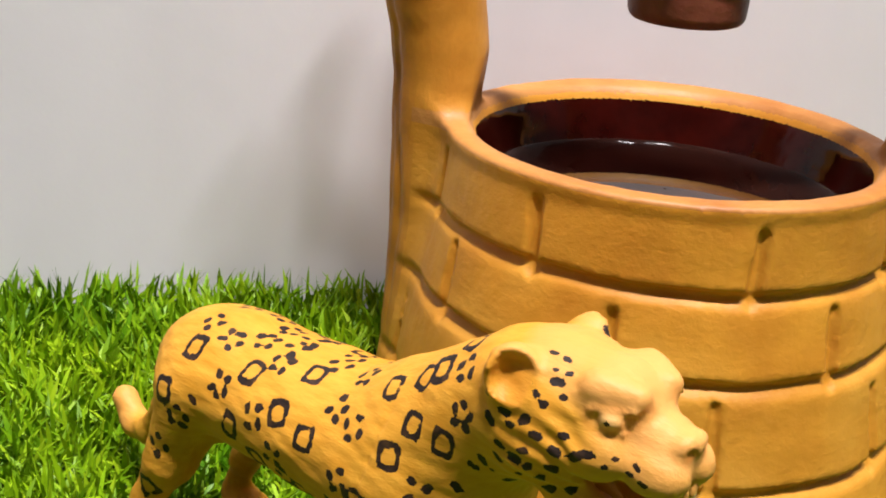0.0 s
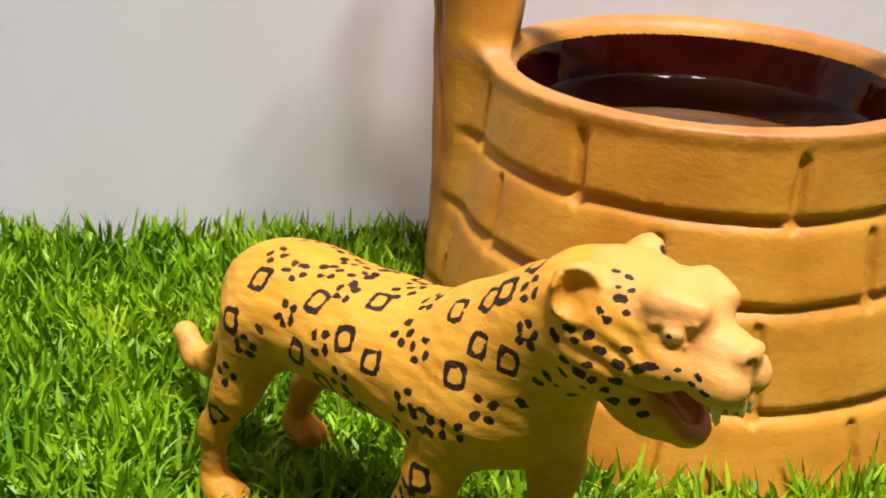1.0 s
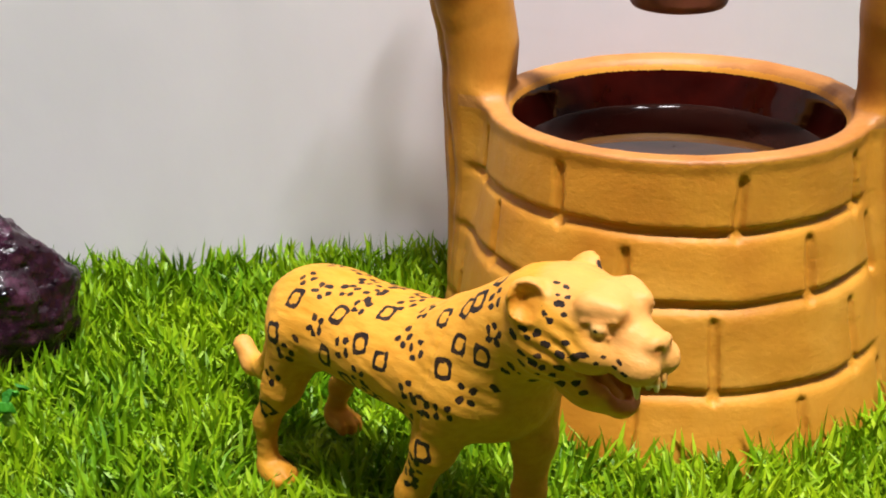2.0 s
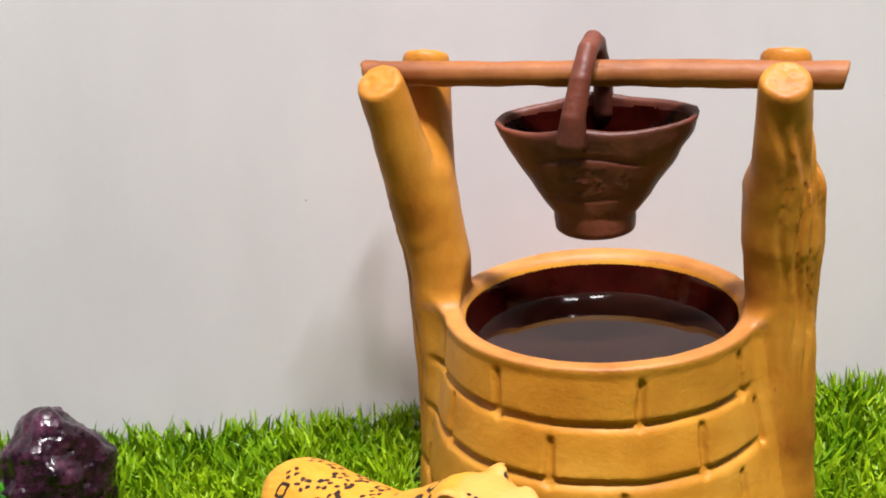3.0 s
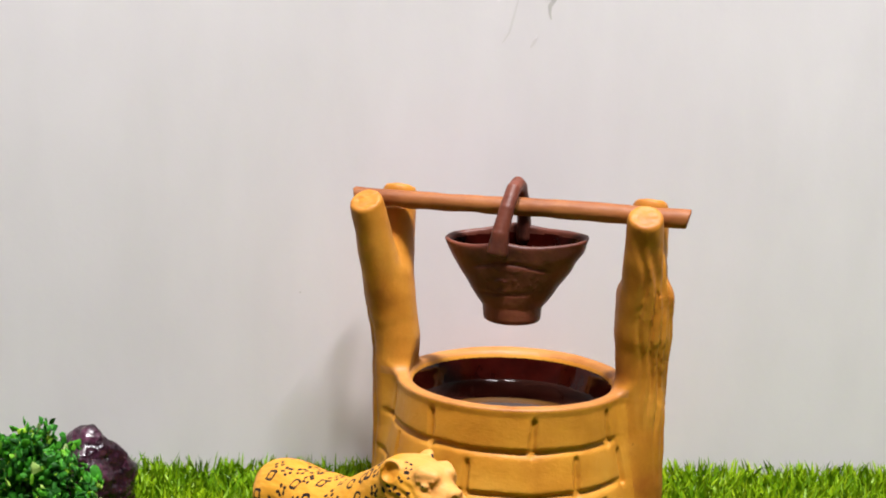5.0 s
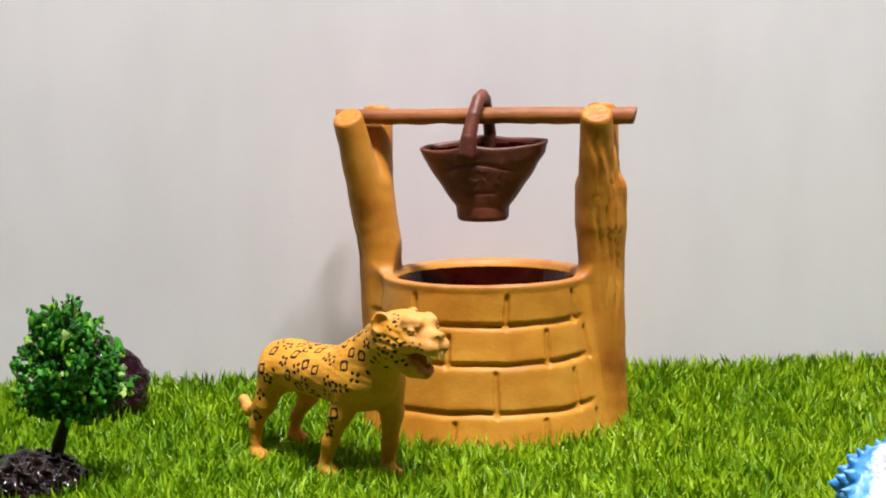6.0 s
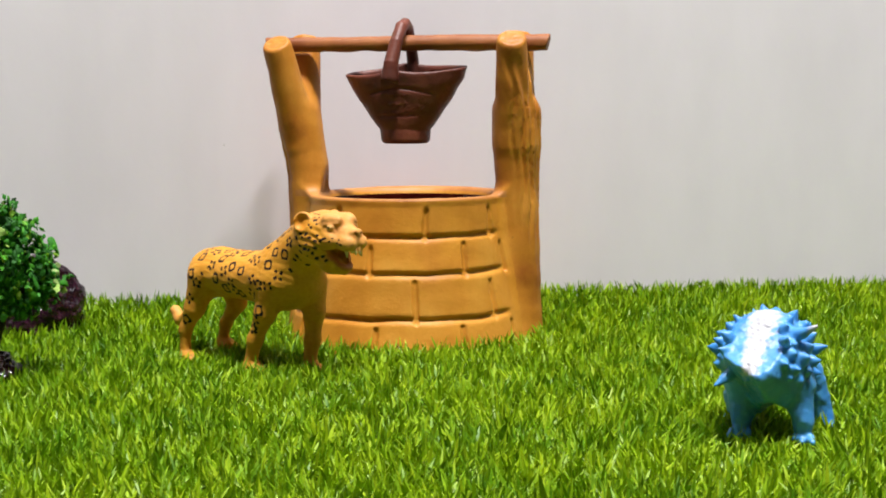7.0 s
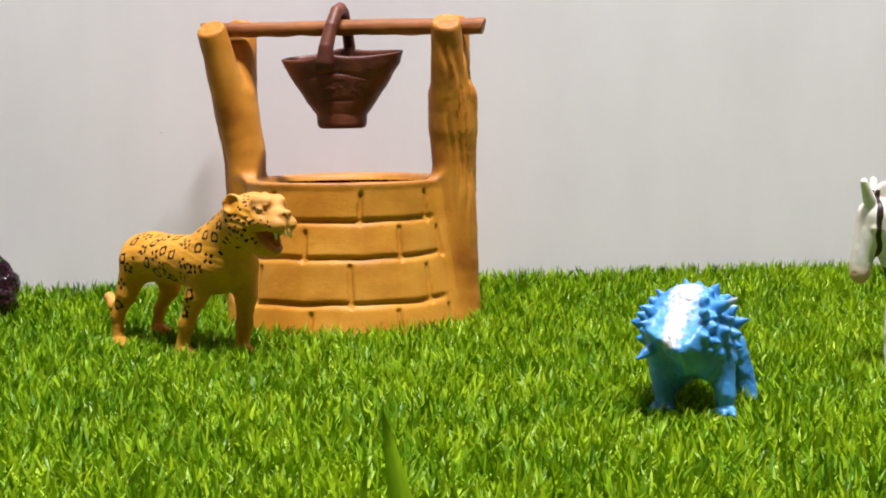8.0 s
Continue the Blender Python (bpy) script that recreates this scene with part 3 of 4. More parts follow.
def beam():
    def f(x, y, z):
        yy, zz = y - 0.5 * np.sin(x / 27), z - 155.2 + 0.010 * (x + 50) - 0.2 * np.sin(x / 19 + 1)
        r = 4.35 + 0.006 * x + 0.12 * np.sin(x / 15) + 0.08 * np.sin(x / 6.3 + 2)
        d = np.sqrt(yy ** 2 + zz ** 2) - r
        cut = np.abs(x) - 74.5 - 0.25 * z + 38.5
        d = np.maximum(d, cut)
        ang = np.arctan2(zz, yy)
        split = np.abs(np.sin(2.5 * ang + 0.6 * np.sin(x / 23)))
        d = d + 0.35 * np.clip(0.16 - split, 0, 1) / 0.16 * soft(np.sin(x / 17 + 0.5), 0.1, 0.1)
        # a ragged flat along the underside
        d = np.maximum(d, -(zz + 3.5 + 0.5 * waves(x * 0.5, y, z, 12, 8, 2)))
        return d + 0.16 * waves(x * 0.4, y, z, 11, 7, 3)

    return tagged(sculpt("beam", f, (-79, -7, 147), (79, 7, 164), 0.7, BEAM_CLAY), "reddish brown clay log beam resting in the forks", "beam")


beam()


# ---------------------------------------------------------------- the clay bucket
def bucket():
    ob = tagged(new("bucket"), "dark brown clay bucket hanging from the beam", "bucket")
    ob.location = (-0.0008, 0.001, 0.1032)

    def profile(z):
        """Half width along the beam and half depth at a height."""
        hs = (0, 2.0, 5.5, 7.2, 9.4, 16, 26, 34, 44)
        a = np.interp(z, hs, (11.9, 12.9, 13.2, 13.3, 15.2, 19.8, 26.6, 31.4, 35.5))
        b = np.interp(z, hs, (11.0, 12.0, 12.2, 12.1, 12.6, 13.8, 15.4, 16.3, 16.6))
        return a, b

    def f(x, y, z):
        top = 38.2 + 0.045 * x + 0.16 * y + 2.0 * np.exp(-((x + 3) / 9) ** 2) + 0.9 * np.clip(np.abs(x) / 33, 0, 1) ** 4
        a, b = profile(z)
        k = (np.abs(x / a) ** 1.75 + np.abs(y / b) ** 2.0 + 1e-6) ** 0.54
        d = (k - 1) * np.minimum(a, b) * 0.85
        # a drawn line that follows the shoulder, and a second one lower
        line = 28.5 - 4.0 * (np.abs(x) / 20) ** 1.6
        d = d + 0.9 * np.exp(-((z - line) / 0.7) ** 2) * soft(-np.abs(x), -15, 1.2)
        d = d + 0.55 * np.exp(-((z - 14.5 - 0.03 * x) / 0.6) ** 2) * soft(-np.abs(x + 1), -11, 1.0)
        d = d + 0.14 * waves(x, y, z, 21, 9, 3)
        # smears of slip on the face
        scar = np.clip(waves(x, y * 0.3, z * 1.8, 22, 5, 2) - 0.35, 0, 0.6)
        d = d - 1.1 * scar * soft(z, 15, 1) * soft(-z, -26, 1) * soft(-np.abs(x), -14, 1.2)
        d = -blend(-d, -(z - top), 1.6)
        d = -blend(-d, z, 1.6)
        inner = ((np.abs(x / (a - 2.9)) ** 1.75 + np.abs(y / (b - 2.7)) ** 2.0 + 1e-6) ** 0.54 - 1) * (np.minimum(a, b) - 2.7) * 0.85
        return carve(d, np.maximum(inner, 8 - z), 1.6)

    v, q = nets(f, (-37, -20, -2), (37, 20, 47), 0.62)
    tri = v[q]
    fn = np.cross(tri[:, 2] - tri[:, 0], tri[:, 3] - tri[:, 1])
    vn = np.zeros_like(v)
    for k in range(4):
        np.add.at(vn, q[:, k], fn)
    vn /= np.linalg.norm(vn, axis=1)[:, None] + 1e-9
    c = tri.mean(1)
    a, b = profile(c[:, 2])
    k = (np.abs(c[:, 0] / (a - 1.9)) ** 1.75 + np.abs(c[:, 1] / (b - 1.8)) ** 2.0) ** 0.54
    inside = (k < 1) & (c[:, 2] > 6) & (c[:, 2] < 35.8 + 0.045 * c[:, 0] + 0.16 * c[:, 1])
    split_mesh(v * MM, q, vn, ~inside, "body", BUCKET_CLAY, ob)
    split_mesh(v * MM, q, vn, inside, "lining", GLAZE, ob, "glossy dark glazed inside")

    def handle(x, y, z):
        d = 1e3
        pts = [(-4.2, -15.8, 33.4), (-3.6, -15.6, 41), (-1.8, -11.6, 52), (-0.4, -5.6, 60.0), (0.3, 0, 62.0), (0.6, 5.2, 60.0), (0.8, 11.2, 52), (1, 15.0, 43), (1, 15.2, 36)]
        wide = (4.9, 3.8, 3.3, 3.1, 3.0, 3.0, 3.0, 3.2, 3.6)
        for i, (p, e) in enumerate(zip(pts, pts[1:])):
            d = blend(d, capsule(x, y, z, p, e, wide[i], wide[i + 1]), 0.25)
        d = np.maximum(d, 31.6 - 0.30 * (x + 3) - z)
        return d + 0.10 * waves(x, y, z, 31, 6, 2)

    sculpt("handle", handle, (-11, -22, 27), (8, 22, 67), 0.62, BUCKET_CLAY, ob, "looped clay strap handle over the beam")
    return ob


bucket()


# ---------------------------------------------------------------- figurines
LEO_TURN = (math.cos(radians(5)), math.sin(radians(5)))


def leo_head(x, y):
    """Into the head's own axes: it turns a little on the neck."""
    c, sn = LEO_TURN
    return 38 + (x - 38) * c - (y + 1) * sn, (x - 38) * sn + (y + 1) * c


def leo_body(x, y, z):
    d = ellipsoid(x, y, z, (17, 0, 44.4), (18.6, 14.0, 14.4))
    d = blend(d, 0.85 * capsule(x, y * 0.78, z, (-24, 0, 44.2), (10, 0, 44.2), 10.9, 12.3), 5)
    d = blend(d, ellipsoid(x, y, z, (-30.5, 0, 44.4), (15.0, 12.6, 11.4)), 4)
    d = blend(d, capsule(x, y, z, (21, 0, 52), (35, -1, 63), 12.5, 11.0), 6)
    for leg, paw in (
        (((-31, -7, 42, 8.6), (-35.5, -10.5, 27, 4.5), (-40.5, -12, 17, 2.7), (-40.5, -12.5, 5.5, 2.6)), (-37.6, -12.5, 3.8)),
        (((-29, 6.5, 41, 8.4), (-29, 10.5, 28, 4.3), (-39, 12, 17, 2.7), (-42.5, 12.5, 8.5, 2.6)), (-40.0, 12.5, 6.6)),
        (((18, -7.5, 43, 8.6), (14.0, -10.6, 30, 4.7), (8.0, -11.6, 17, 3.3), (4.6, -12, 5.5, 2.9)), (6.4, -12, 4.2)),
        (((25, 6.5, 42, 8.6), (27.5, 7, 30, 4.8), (27, 5.8, 16, 3.4), (25.8, 5, 5.5, 3.0)), (27.6, 5, 4.2)),
    ):
        for a, b in zip(leg, leg[1:]):
            d = blend(d, capsule(x, y, z, a[:3], b[:3], a[3], b[3]), 2.8)
        d = blend(d, ellipsoid(x, y, z, paw, (5.0, 3.7, 3.0)), 2)
        for k in (-2.9, -1, 1, 2.9):
            d = blend(d, ellipsoid(x, y, z, (paw[0] + 4.4 - 0.2 * k * k, paw[1] + 0.95 * k, paw[2] - 0.8), (2.1, 1.2, 2.0)), 0.6)
    tail = ((-43, 0, 44, 4.2), (-51, 2, 28, 3.0), (-58.5, 3.5, 18.6, 2.7), (-65.5, 5.2, 16.8, 2.6), (-70.2, 6, 21.0, 2.7))
    for a, b in zip(tail, tail[1:]):
        d = blend(d, capsule(x, y, z, a[:3], b[:3], a[3], b[3]), 2.2)
    return d


def leo_skull(x, y, z):
    """The head with its open mouth, in its own axes."""
    h = ellipsoid(x, y, z, (43.5, 0, 66.6), (13.0, 11.0, 10.2))
    h = blend(h, ellipsoid(x, y, z, (52.0, 0, 70.2), (6.8, 8.0, 6.2)), 2.5)
    h = blend(h, ellipsoid(x, y, z, (44, 0, 61.5), (9.5, 11.3, 7.6)), 4)
    h = blend(h, capsule(x, y, z, (52, 0, 66.0), (60.0, 0, 66.0), 7.2, 4.9), 2.2)
    for k in (-1, 1):
        h = blend(h, capsule(x, y, z, (52, 6.0 * k, 74.0), (57.2, 3.9 * k, 73.4), 1.9, 1.6), 2.2)
        h = blend(h, ellipsoid(x, y, z, (60.8, 3.0 * k, 63.6), (5.2, 3.9, 3.9)), 1.3)
        h = blend(h, ellipsoid(x, y, z, (52.5, 6.6 * k, 64.4), (5.5, 3.4, 4.2)), 2.0)
    jaw = ellipsoid(x, y, z, (48.6, 0, 55.8), (8.4, 7.4, 6.4))
    jaw = blend(jaw, capsule(x, y, z, (50, 0, 54.4), (55.4, 0, 52.5), 5.0, 3.4), 2)
    jaw = blend(jaw, ellipsoid(x, y, z, (56.4, 0, 53.3), (2.8, 4.2, 2.4)), 1.2)
    h = blend(h, jaw, 1.8)
    # the gape: between the flat of the upper lip and the steep floor of the jaw
    floor = 61.0 - 1.05 * (x - 50.6)
    gape = np.maximum(np.maximum(z - 60.4, floor - z), 50.6 - x)
    h = carve(h, gape, 0.7)
    h = carve(h, ellipsoid(x, y, z, (51.0, 0, 59.4), (6.4, 5.2, 3.6)), 0.9)
    h = carve(h, capsule(x, y, z, (50, 0, 58.8), (55.2, 0, 55.6), 3.2, 2.7), 0.9)
    h = np.minimum(h, capsule(x, y, z, (47, 0, 56.4), (54.4, 0, 52.9), 2.4, 1.6))
    for k in (-1, 1):
        h = np.minimum(h, capsule(x, y, z, (62.0, 4.0 * k, 61.4), (62.5, 4.0 * k, 57.6), 1.20, 0.5))
        h = np.minimum(h, capsule(x, y, z, (64.4, 1.1 * k, 61.0), (64.6, 1.1 * k, 58.9), 0.8, 0.5))
        h = np.minimum(h, capsule(x, y, z, (63.4, 2.4 * k, 61.0), (63.6, 2.4 * k, 59.2), 0.7, 0.5))
    h = blend(h, ellipsoid(x, y, z, (63.8, 0, 68.2), (2.0, 3.4, 2.0)), 1.0)
    for k in (-1, 1):
        h = carve(h, ellipsoid(x, y, z, (65.8, 1.8 * k, 67.6), (1.3, 0.9, 0.8)), 0.4)
        # eyes under heavy lids
        h = carve(h, ellipsoid(x, y, z, (55.2, 8.2 * k, 70.2), (2.3, 1.0, 1.2)), 1.0)
        h = blend(h, ellipsoid(x, y, z, (55.0, 6.3 * k, 70.2), (2.1, 1.8, 1.5)), 0.3)
        h = blend(h, capsule(x, y, z, (52.4, 8.0 * k, 71.4), (57.8, 5.6 * k, 72.0), 0.55, 0.6), 0.6)
        h = blend(h, capsule(x, y, z, (53.0, 7.7 * k, 69.0), (57.0, 6.2 * k, 68.7), 0.5, 0.5), 0.5)
        # round cupped ears that face forward and out
        ear = np.sqrt((x - 39.6) ** 2 + (y - 9.2 * k) ** 2 + ((z - 71.6) * 0.88) ** 2) - 4.3
        ear = carve(ear, np.sqrt((x - 41.8) ** 2 + (y - 12.2 * k) ** 2 + ((z - 72.4) * 0.88) ** 2) - 3.9, 0.6)
        h = blend(h, ear, 1.4)
    # combed cheek hair
    h = h + 0.16 * waves(x, y * 0.6, z, 44, 3.2, 2) * soft(-x, -54, 2)
    h = h + 0.30 * np.sin(2.1 * z + 0.7 * x + 1.4 * np.sin(0.5 * x)) * soft(-x, -53, 2) * soft(x, 38, 2) * soft(-z, -69, 2) * soft(z, 55, 1.5)
    return h


def leo_field(x, y, z):
    d = blend(leo_body(x, y, z), leo_skull(*leo_head(x, y), z), 4)
    # combed hair, and the seam of the moulded neck
    fur = waves(x * 0.45, y, z * 0.9, 41, 5.0, 3)
    strand = np.sin(1.9 * z + 0.5 * x + 2.2 * np.sin(0.21 * x + 0.3 * z)) * soft(-x, -34, 3)
    seam = np.exp(-((x - 15.5 - 0.16 * (z - 45)) / 0.4) ** 2) * soft(z, 33, 1) * soft(-z, -58, 1)
    d = d + 0.16 * fur + 0.035 * strand + 0.40 * seam
    return np.maximum(d, -2.5 - z)


def leo_hide(x, y, z):
    """The skin of one flank laid flat, in millimetres: along the back and down from it."""
    ang = np.arctan2(np.abs(y), z - 44 - 0.85 * np.clip(x - 16, 0, 22))
    return x, np.where(z > 32, ang * 13.0, 61 - z)


LEO_RINGS = ((-29.0, 11.3), (15.7, 5.9), (-31.5, 19.8), (-14.4, 11.0), (-3.2, 6.6), (-15.3, 20.9), (-5.0, 15.0), (2.2, 16.4), (-36.6, 38.4),
             (-9.0, 25.0), (0.9, 26.6), (20.3, 15.9), (22.6, 12.5), (28.7, 17.8), (21.4, 5.8), (24.3, 5.4), (27.2, 2.3), (14.9, 29.3))
LEO_DABS = ((-30.2, 5.1), (-23.7, 7.0), (-18.1, 3.2), (-12.0, 1.6), (-1.4, 1.1), (6.7, 3.5), (-19.8, 15.3), (-10.8, 7.0), (-28.1, 23.4), (-10.0, 17.3),
            (6.4, 10.6), (11.8, 12.0), (-33.4, 29.0), (-4.2, 21.6), (11.5, 19.6), (25.8, 24.2), (20.8, 24.6), (29.5, 7.3), (31.4, 14.4), (10.0, 25.0), (10.6, 38.5), (15.5, 21.0), (-2.0, 25.5), (12.5, 34.0))
LEO_SPOTS = ((46.5, 73.1), (41.9, 69.4), (40.6, 67.0), (38.0, 64.8), (44.2, 67.5), (41.7, 65.3), (46.1, 65.7), (50.0, 66.8), (49.3, 64.3), (53.8, 65.8), (52.5, 64.2), (44.7, 62.8), (42.9, 60.7),
             (45.4, 60.5), (40.3, 61.5), (39.4, 58.8), (36.3, 56.4), (38.5, 52.3), (46.8, 58.2), (49.0, 61.0), (47.4, 56.3), (50.5, 57.6), (51.9, 55.4), (34.5, 54.9), (32.0, 50.3), (-23.1, 45.0))
LEO_FLECKS = ((41.5, 73.9), (45.6, 74.6), (47.7, 74.8), (43.8, 76.0), (45.6, 76.0), (37.3, 68.9), (40.4, 70.5), (42.8, 72.1), (44.5, 71.4), (48.2, 71.7), (46.4, 69.9),
              (56.8, 64.6), (59.0, 63.8), (60.0, 65.1), (61.5, 63.6), (57.9, 65.5), (37.2, 54.8), (43.0, 57.0))


def leo_ink(x, y, z, normals):
    """How far inside a painted mark a point of the skin lies, in millimetres. Both flanks carry the same marks."""
    rnd = random.Random(12)
    a, b = leo_hide(x, y, z)
    hx, hy = leo_head(x, y)
    near = y < -1.5
    skin = np.stack([x, -np.abs(y), z], 1)
    ink = np.full(len(x), -2.0)
    flank = (z > 12) & ~((z < 31) & (np.abs(y) < 6))
    wob = waves(x, y, z, 91, 3.0, 2)

    def local(gap, turn):
        """Offsets from a mark's middle along and across the fur, on the skin itself."""
        i = int(np.argmin(np.where(near, gap - 0.4 * np.abs(y), 1e9)))
        n = normals[i]
        along = np.array([1.0, 0, 0.2]) - n * (n[0] + 0.2 * n[2])
        along /= np.linalg.norm(along)
        rel = skin - skin[i]
        u, v = rel @ along, rel @ np.cross(n, along)
        close = np.abs(rel @ n) < 3.0
        c, sn = math.cos(turn), math.sin(turn)
        return u * c - v * sn, u * sn + v * c, close

    for ca, cb in LEO_RINGS:
        u, v, close = local((a - ca) ** 2 + (b - cb) ** 2, rnd.uniform(-0.15, 0.45))
        ru, rv = rnd.uniform(1.45, 1.8), rnd.uniform(1.75, 2.2)
        r = 0.7 * np.maximum(np.abs(u) / ru, np.abs(v) / rv) + 0.3 * np.hypot(u / ru, v / rv)
        ink = np.maximum(ink, np.where(close & flank & (r < 2.2), 0.52 + 0.24 * wob - np.abs(r - 1) * 1.9, -2))
    for ca, cb in LEO_DABS:
        turn, count = rnd.uniform(0, 1.5), rnd.choice((4, 4, 5))
        u0, v0, close = local((a - ca) ** 2 + (b - cb) ** 2, 0.0)
        for k in range(count):
            t = turn + 2 * math.pi * k / count + rnd.uniform(-0.2, 0.2)
            rr, w = rnd.uniform(1.6, 1.9), t + rnd.uniform(0.2, 0.9)
            du, dv = u0 - rr * math.cos(t), v0 - rr * 1.1 * math.sin(t)
            u, v = du * math.cos(w) - dv * math.sin(w), du * math.sin(w) + dv * math.cos(w)
            e = np.hypot(u / rnd.uniform(0.65, 0.85), v / rnd.uniform(0.85, 1.15))
            ink = np.maximum(ink, np.where(close & flank & (e < 3), (1 - e) * 0.72 + 0.08 * wob, -2))
    for marks, long, short in ((LEO_SPOTS, 1.22, 0.68), (LEO_FLECKS, 0.66, 0.44)):
        for cx, cz in marks:
            k = rnd.uniform(0.85, 1.15)
            u, v, close = local((hx - cx) ** 2 + (z - cz) ** 2 - 0.2 * np.abs(hy), rnd.uniform(-0.5, 0.5) if cx > 40 else rnd.uniform(0.6, 1.4))
            e = np.hypot(u / (long * k), v / (short * k))
            ink = np.maximum(ink, np.where(close & (e < 3), (1 - e) * short + 0.08 * wob, -2))
    pupil = 0.45 - np.hypot(hx - 55.4, z - 70.2)
    return np.maximum(ink, np.where((np.abs(hy) > 4.5) & (hx > 52), pupil, -2))


def leopard():
    heading = Matrix(((0.883, 0.469, 0, -0.048), (-0.469, 0.883, 0, -0.095), (0, 0, 1, 0), (0, 0, 0, 1)))
    ob = sculpt("leopard_figurine", leo_field, (-76, -21, -4), (70, 21, 82), 0.55, SPOTTED, m=heading)
    co = np.empty(len(ob.data.vertices) * 3, np.float32)
    ob.data.vertices.foreach_get("co", co)
    x, y, z = co.reshape(-1, 3).astype(float).T * 1000
    vn = np.empty(len(x) * 3, np.float32)
    ob.data.vertex_normals.foreach_get("vector", vn)
    vn = vn.reshape(-1, 3)
    hx, hy = leo_head(x, y)
    muzzle = np.clip((hx - 52 + 0.30 * (z - 66)) / 7, 0, 1) * (z > 60)
    crown = np.clip((z - 73.5 + 0.35 * (hx - 40)) / 2, 0, 1) * (hx > 34)
    tip = np.clip((-62 - x) / 4, 0, 1)
    cup = np.clip(4.6 - np.sqrt((hx - 41.8) ** 2 + (np.abs(hy) - 12.2) ** 2 + ((z - 72.4) * 0.88) ** 2), 0, 1) * (hx < 43)
    pink = np.clip(0.75 * muzzle + 0.7 * crown + 0.7 * tip, 0, 1)
    gum = np.clip((60.3 - z) / 0.5, 0, 1) * (hx > 47.5) * (np.abs(hy) < 6.5) * np.clip((z - 58.8 + 1.05 * (hx - 50.6)) / 1.2, 0, 1)
    lid = np.clip(1 - np.abs(np.sqrt(((hx - 55.2) / 3.1) ** 2 + ((z - 70.3) / 2.1) ** 2) - 1) * 3, 0, 1) * (np.abs(hy) > 4.5) * (hx > 50)
    nostril = np.clip(1.6 - np.sqrt((hx - 65.4) ** 2 + (np.abs(hy) - 1.9) ** 2 + (z - 67.4) ** 2), 0, 1)
    eye = np.clip((1 - np.sqrt(((hx - 55.1) / 2.0) ** 2 + ((z - 70.2) / 1.5) ** 2 + ((np.abs(hy) - 6.9) / 2.2) ** 2)) * 3, 0, 1)
    fang = (z < 60.1) & (hx > 60.4)
    paint(ob, "zone", np.stack([pink, np.clip(gum + 0.40 * lid + 0.25 * cup + 0.8 * nostril, 0, 1) * (1 - eye) * ~fang, np.maximum(eye * 0.3, fang)], 1))
    paint(ob, "ink", np.where(fang | (cup > 0.5), -2.0, leo_ink(x, y, z, vn)), "FLOAT")
    return tagged(ob, "yellow plastic leopard figurine with black rosettes and open mouth", "figurine")


leopard()


